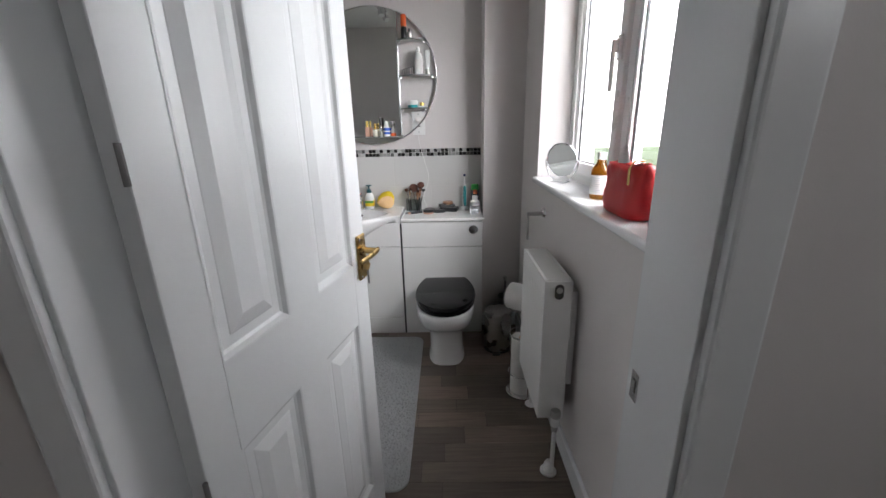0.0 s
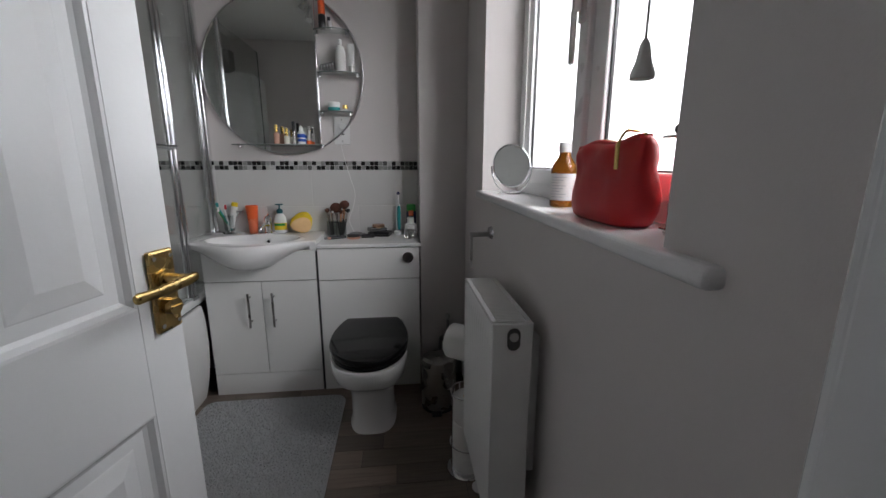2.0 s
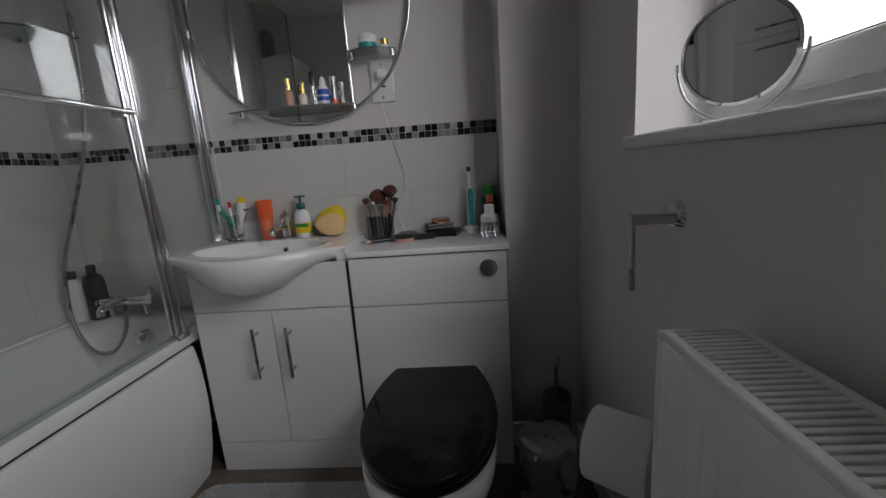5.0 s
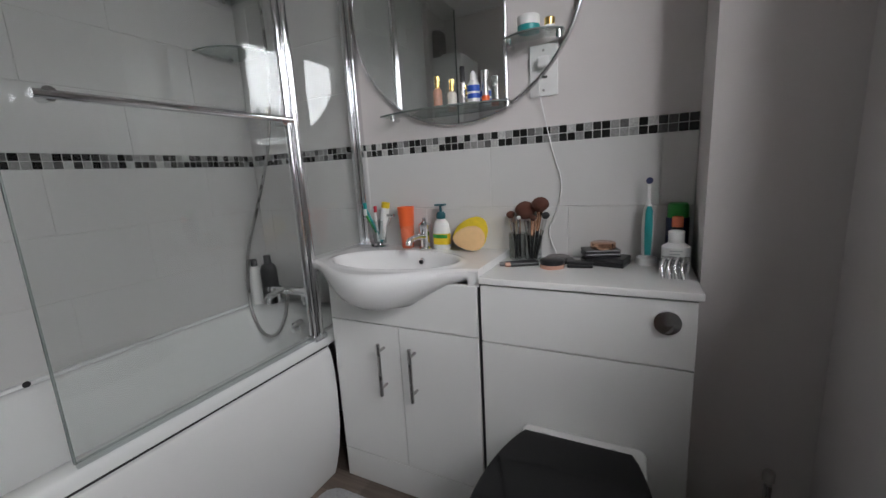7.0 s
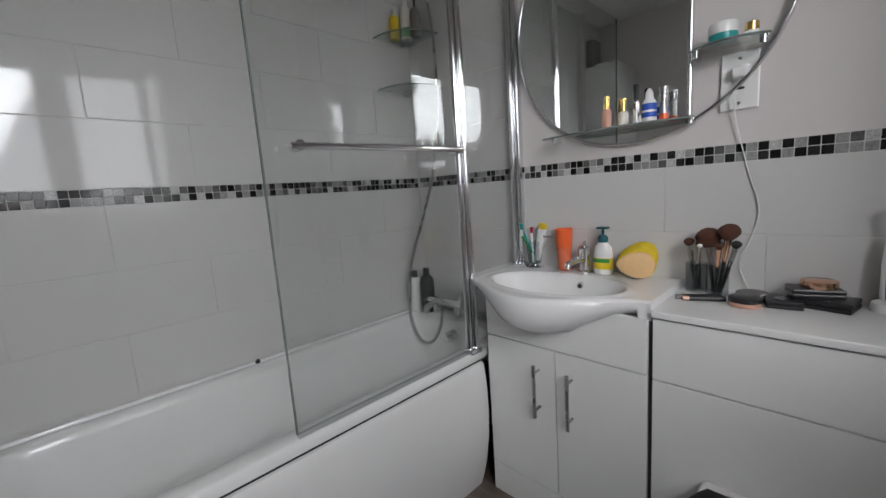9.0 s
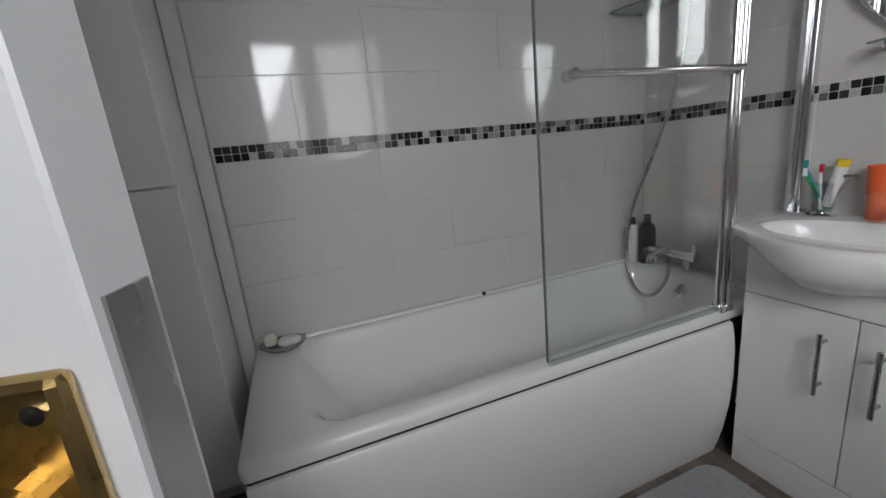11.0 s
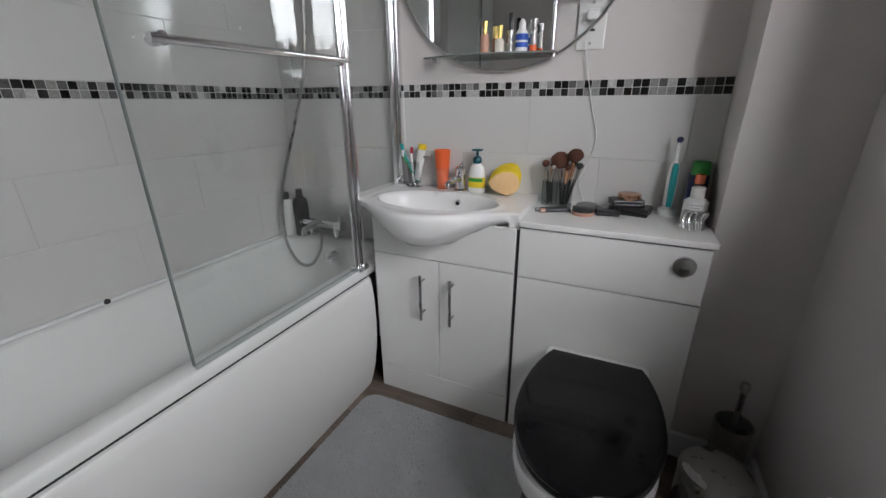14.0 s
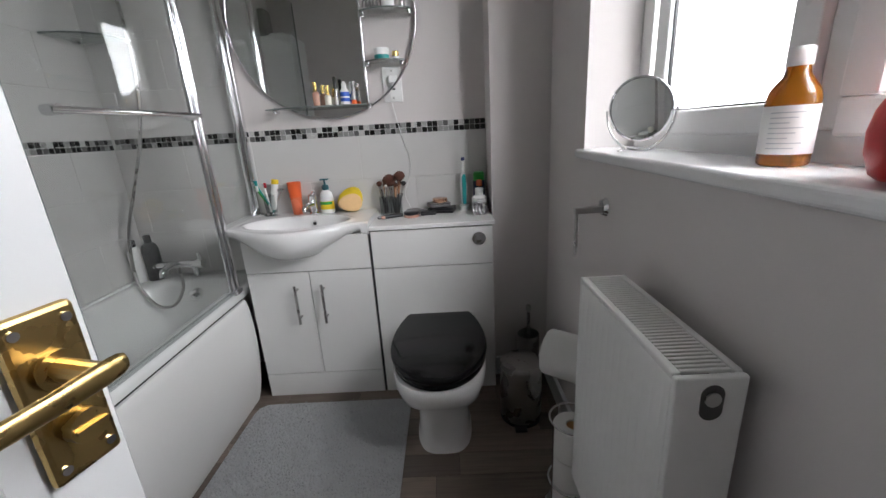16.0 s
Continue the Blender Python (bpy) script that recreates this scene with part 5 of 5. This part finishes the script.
part("brush_handle", L(-0.105, -0.30, [(0.0075, 0.20), (0.0075, 0.37), (0.0115, 0.374), (0.0115, 0.392), (0.009, 0.396)], 16), M_STEEL, tb, smooth=40)

# ---- bath mat ----
rug = thing("bath_mat", (-0.98, -0.95, 0), "light grey shaggy bath mat with rounded corners", "bath mat")
out = rrect(-1.312, -0.635, -1.515, -0.375, 0.06, 8)
part("mat_base", slab(bmesh.new(), out, 0.0005, 0.012, 0.005, 3), M_RUG, rug, smooth=60)
rng = random.Random(2)
verts, faces = [], []
for i in range(26000):
    x, y = rng.uniform(-1.308, -0.639), rng.uniform(-1.511, -0.379)
    ex, ey = max(abs(x + 0.9735) - 0.275, 0), max(abs(y + 0.945) - 0.506, 0)
    if ex * ex + ey * ey > 0.06 ** 2:
        continue
    a, h, w = rng.uniform(0, 6.28), rng.uniform(0.004, 0.010), 0.0022
    lx, ly = rng.gauss(0, 0.003), rng.gauss(0, 0.003)
    k = len(verts)
    verts += [(x + w * math.cos(a) + 0.98, y + w * math.sin(a) + 0.95, 0.0115), (x - w * math.cos(a) + 0.98, y - w * math.sin(a) + 0.95, 0.0115), (x + lx + 0.98, y + ly + 0.95, 0.0115 + h)]
    faces.append((k, k + 1, k + 2))
me = bpy.data.meshes.new("pile_fringe")
me.from_pydata(verts, [], faces)
me.materials.append(M_TERRY)
pile = new("pile_fringe", me)
pile.parent = rug
pile["kind"] = "stuff"

# ---- on the window sill ----
SZT = 1.0595
sm = thing("shaving_mirror", (0.06, -0.83, SZT), "small round chrome mirror on a wire stand", "mirror")
SMC, SMR = Vector((0.056, -0.83, 1.160)), 0.077
face = Matrix.Translation(SMC) @ (Vector((-0.72, -0.68, -0.12)).to_track_quat("Z", "Y").to_matrix().to_4x4())
part("mirror_glass", L(0, 0, [(SMR - 0.006, -0.002), (SMR - 0.004, 0.0), (SMR - 0.006, 0.003)], 40, face), M_MIRROR, sm)
part("rim", loft(bmesh.new(), [[face @ Vector((r * math.cos(q), r * math.sin(q), z)) for q in [2 * math.pi * i / 40 for i in range(40)]] for r, z in ((SMR - 0.005, -0.006), (SMR, -0.003), (SMR, 0.003), (SMR - 0.005, 0.005), (SMR - 0.005, -0.006))], cap=False), M_CHROME, sm, smooth=50)
ax = face.to_3x3() @ Vector((1, 0, 0))
ax = Vector((ax.x, ax.y, 0)).normalized()
yoke = [SMC + (ax * math.cos(q)) * (SMR + 0.006) + Vector((0, 0, -math.sin(q) * (SMR + 0.022))) for q in [math.pi * k / 20 for k in range(21)]]
part("yoke", T(yoke, 0.0028, 8), M_CHROME, sm, smooth=60)
nrm = Vector((-ax.y, ax.x, 0))
low = SMC + Vector((0, 0, -SMR - 0.022))
for s in (-1, 1):
    part("foot", T(spline([low + nrm * 0.0, low + ax * 0.028 * s + nrm * 0.03 + Vector((0, 0, SZT + 0.003 - low.z)), low + ax * 0.034 * s - nrm * 0.03 + Vector((0, 0, SZT + 0.003 - low.z))], 6), 0.0026, 8), M_CHROME, sm, smooth=60)

mb = thing("medicine_bottle_amber", (0.078, -1.25, SZT), "amber glass medicine bottle with white cap and label", "bottle")
X, Y = 0.075, -1.252
part("bottle_body", L(X, Y, [(0.029, SZT), (0.032, SZT + 0.004), (0.032, SZT + 0.092), (0.029, SZT + 0.105), (0.016, SZT + 0.124), (0.0135, SZT + 0.136)], 28), M_AMBER, mb, smooth=50)
part("cap", L(X, Y, [(0.015, SZT + 0.136), (0.0155, SZT + 0.138), (0.0155, SZT + 0.158), (0.0135, SZT + 0.161)], 24), M_WHITEP, mb, smooth=40)
lab = part("paper_label", loft(bmesh.new(), [[(X + 0.0325 * math.cos(q), Y + 0.0325 * math.sin(q), SZT + h) for q in [2 * math.pi * i / 28 for i in range(28)]] for h in (0.017, 0.084)], cap=False), M_PAPER, mb, smooth=60)
for k in range(8):
    q0, q1 = 3.3, 3.3 + 1.25 - 0.25 * (k % 3)
    part("print_line", loft(bmesh.new(), [[(X + 0.0329 * math.cos(q0 + (q1 - q0) * i / 8), Y + 0.0329 * math.sin(q0 + (q1 - q0) * i / 8), SZT + h) for i in range(9)] for h in (0.074 - 0.007 * k, 0.0755 - 0.007 * k)], cap=False, closed=False), M_PRINT, lab)

bag = thing("red_wash_bag", (0.055, -1.52, SZT), "red leatherette wash bag with a gold zip puller", "wash bag")
rings = []
BAGY = -1.514


def bag_top(u):
    return 1 + 0.015 * (u * -1 / 0.12)


for h, hw, hd, lean in ((0.0, 0.108, 0.036, 0), (0.006, 0.116, 0.042, 0), (0.03, 0.127, 0.045, 0), (0.055, 0.131, 0.045, 0.001), (0.08, 0.130, 0.042, 0.001), (0.10, 0.124, 0.038, 0), (0.12, 0.126, 0.034, -0.002), (0.138, 0.128, 0.027, -0.005), (0.150, 0.128, 0.019, -0.008), (0.154, 0.124, 0.006, -0.008)):
    ring = []
    for i in range(64):
        q = 2 * math.pi * i / 64
        c, sn = math.cos(q), math.sin(q)
        f = h / 0.154
        u = 0.91 * hw * abs(c) ** 0.55 * (1 if c > 0 else -1)
        v = hd * abs(sn) ** 0.7 * (1 if sn > 0 else -1)
        v += (0.006 * math.sin(6.5 * u / 0.12 + h * 46) + 0.003 * math.sin(17 * u / 0.12 - h * 70)) * f * (1 if sn > 0 else 0.75)
        u -= 0.010 * math.exp(-((h - 0.10) / 0.025) ** 2) * (1 if c > 0.6 else 0)
        zz = 0.95 * h * (1 + (bag_top(u) - 1) * f) + 0.004 * math.sin(u * 45) * f
        ring.append(Vector((0.060 + lean + v, BAGY + u, SZT + zz)))
    rings.append(ring)
part("bag_body", loft(bmesh.new(), rings), M_RED, bag, smooth=70)
ztop = lambda u: SZT + 0.148 * bag_top(u) + 0.004 * math.sin(u * 45)
part("zip", T([(0.051, BAGY + u, ztop(u)) for u in [-0.107 + 0.214 * k / 24 for k in range(25)]], 0.0032, 8), M_GOLDCAP, bag, "gold zip along the top", smooth=60)
for sgn in (-1, 1):
    part("zip_tape", T([(0.051 + 0.0075 * sgn, BAGY + u, ztop(u) - 0.002) for u in [-0.109 + 0.218 * k / 24 for k in range(25)]], 0.0042, 8), M_RED, bag, smooth=60)
part("zip_puller", B(0.0115, 0.0150, -1.612, -1.600, SZT + 0.098, SZT + 0.142, 0.002, 2), M_GOLDCAP, bag, "gold zip puller")
part("zip_loop", T(spline([(0.013, -1.606, SZT + 0.140), (0.026, -1.606, SZT + 0.160), (0.050, -1.604, SZT + 0.160)], 5), 0.0025, 8), M_GOLDCAP, bag, smooth=60)
part("side_badge", B(0.050, 0.070, -1.4060, -1.3990, SZT + 0.105, SZT + 0.126, 0.001), M_GOLDCAP, bag, "small metal badge")

ss = thing("shaving_stand", (0.08, -1.715, SZT), "chrome shaving stand with a hanging dark brush", "shaving stand")
part("base", B(0.045, 0.115, -1.745, -1.685, SZT + 0.008, SZT + 0.013, 0.002), M_CHROME, ss)
for x, y in ((0.055, -1.695), (0.105, -1.705)):
    part("ball_foot", L(x, y, [(0.002, SZT), (0.006, SZT + 0.002), (0.0075, SZT + 0.007), (0.006, SZT + 0.012), (0.002, SZT + 0.014)], 16), M_STEEL, ss, smooth=60)
    part("rod", T([(x, y, SZT + 0.012), (x, y, SZT + 0.150)], 0.0038, 12), M_STEEL, ss, smooth=50)
    part("finial", L(x, y, [(0.003, SZT + 0.148), (0.0075, SZT + 0.153), (0.0075, SZT + 0.160), (0.003, SZT + 0.164)], 14), M_STEEL, ss, smooth=60)
part("top_plate", B(0.035, 0.12, -1.735, -1.685, SZT + 0.144, SZT + 0.148, 0.0015), M_CHROME, ss)
tagged(part("shaving_brush", L(0.08, -1.735, [(0.012, SZT + 0.075), (0.02, SZT + 0.08), (0.022, SZT + 0.10), (0.021, SZT + 0.14), (0.016, SZT + 0.146), (0.012, SZT + 0.149), (0.016, SZT + 0.155), (0.014, SZT + 0.175)], 20), M_BLKPL, None, "", 50), "dark shaving brush hanging in the chrome stand", "shaving brush")

# light pull and ceiling lamp
lp = thing("light_pull", (-0.122, -1.875, 1.27), "white bell-shaped light pull on a cord", "light pull")
part("cord", T([(-0.122, -1.875, 1.272), (-0.122, -1.875, ZC)], 0.0013, 6), M_WHITEP, lp)
part("bell", L(-0.122, -1.875, [(0.0105, 1.243), (0.011, 1.247), (0.007, 1.258), (0.0045, 1.272), (0.002, 1.277)], 18), M_WHITEP, lp, smooth=50)
sp = thing("ceiling_spotlight_bar", (-1.0, -1.2, ZC), "chrome bar with three unlit spotlights on the ceiling", "ceiling light")
part("bar", B(-1.02, -0.98, -1.45, -0.95, ZC - 0.03, ZC - 0.0005, 0.006, 2), M_CHROME, sp)
for k, y in enumerate((-1.38, -1.2, -1.02)):
    d = Vector((0.5 - 0.5 * k, 0.2, -0.7)).normalized()
    c = Vector((-1.0, y, ZC - 0.075))
    s = part("spot", T([c - d * 0.035, c, c + d * 0.04], 0.022, 18, 0.032), M_CHROME, sp, smooth=50)
    part("stem", T([(-1.0, y, ZC - 0.03), c - d * 0.01], 0.005, 8), M_CHROME, s)
    part("lamp_face", T([c + d * 0.0405, c + d * 0.042], 0.027, 18), M_WHITEP, s)

# ---- tiles, mosaic and planks ----
TT, TW, THT, GJ = 0.008, 0.4895, 0.1945, 0.0022
meshes = {}


def piece(name, parent, material, x0, x1, y0, y1, z0, z1, bev=0.0012):
    key = (name, round(x1 - x0, 4), round(y1 - y0, 4), round(z1 - z0, 4))
    if key not in meshes:
        me = bpy.data.meshes.new(name)
        b2 = bmesh.new()
        box(b2, -(x1 - x0) / 2, (x1 - x0) / 2, -(y1 - y0) / 2, (y1 - y0) / 2, -(z1 - z0) / 2, (z1 - z0) / 2, bev, 1)
        b2.to_mesh(me)
        b2.free()
        me.materials.append(material)
        meshes[key] = me
    ob = new(name, meshes[key])
    ob.parent = parent
    ob.location = ((x0 + x1) / 2, (y0 + y1) / 2, (z0 + z1) / 2)
    return ob


ROWS_LOW = [(0.549, 0.743), (0.745, 0.939), (0.941, 1.1325)]
ROWS_HIGH = [(1.1815 + 0.1965 * k, 1.1815 + 0.1965 * k + 0.1945) for k in range(5)] + [(2.164, ZC)]
tile_rows = [(z0, z1, k) for k, (z0, z1) in enumerate(ROWS_LOW)] + [(z0, z1, k + 3) for k, (z0, z1) in enumerate(ROWS_HIGH)]
PIT = TW + GJ


def run(lo, hi, first):
    """Tile spans between lo and hi with joints at first + n * pitch."""
    js = sorted({lo, hi} | {first + n * PIT for n in range(-8, 9) if lo + 0.01 < first + n * PIT < hi - 0.01})
    return [(a + (GJ / 2 if a != lo else 0), b_ - (GJ / 2 if b_ != hi else 0)) for a, b_ in zip(js, js[1:])]


grout = structure("grout_left", B(XL, XL + 0.0062, -1.72, -0.0075, 0.52, ZC), M_GROUT, "grey grout bed of the bath wall tiles")
bm = B(XL, -1.338, -0.0062, 0.0, 0.52, ZC)
box(bm, -1.338, -0.2405, -0.0062, 0.0, 0.70, 1.181)
structure("grout_back", bm, M_GROUT, "grey grout bed of the back wall tiles")
for z0, z1, k in tile_rows:
    first = -1.22 if k % 2 == 0 else -1.465
    for a, b_ in run(-1.72, -0.0085, first):
        piece("tile", wall_left, M_TILE, XL + 0.0005, XL + TT, a, b_, z0, z1)
    first = -1.62 if k % 2 == 0 else -1.86
    for a, b_ in run(XL + 0.0085, -1.339, first):
        piece("tile", wall_back, M_TILE, a, b_, -TT, -0.0005, z0, z1)
    if k < 3:
        first = -0.815 if k % 2 == 0 else -0.57
        for a, b_ in run(-1.337, -0.2415, first):
            if z1 > 0.75:
                piece("tile", wall_back, M_TILE, a, b_, -TT, -0.0005, max(z0, 0.76), z1)
MP, MS = 0.0237, 0.0218
for r in (0, 1):
    z0 = 1.1345 + r * MP
    n = int((1.72 - 0.010) / MP)
    for i in range(n):
        y = -0.010 - i * MP
        piece("mosaic_chip", wall_left, M_MOSAIC, XL + 0.0005, XL + TT - 0.0005, y - MS, y, z0, z0 + MS, 0.001)
    n = int((XL * -1 - 0.2415 - 0.01) / MP)
    for i in range(n):
        x = -0.2425 - i * MP
        piece("mosaic_chip", wall_back, M_MOSAIC, x - MS, x, -TT + 0.0005, -0.0005, z0, z0 + MS, 0.001)
rng = random.Random(11)
PWD, y = 0.098, 0.0
while y > -3.78:
    x = XL - rng.uniform(0.05, 0.6)
    xmax = 0.0 if y - PWD > YH else 0.8
    xmin = XL if y - PWD > YH else -1.6
    while x < xmax:
        ln = rng.choice((0.32, 0.45, 0.62))
        a, b_ = max(x, xmin), min(x + ln - 0.0014, xmax)
        if b_ - a > 0.02:
            piece("plank", floor, M_PLANK, a, b_, max(y - PWD + 0.0014, -3.79), y, -0.002, 0.0, 0.0004)
        x += ln
    y -= PWD
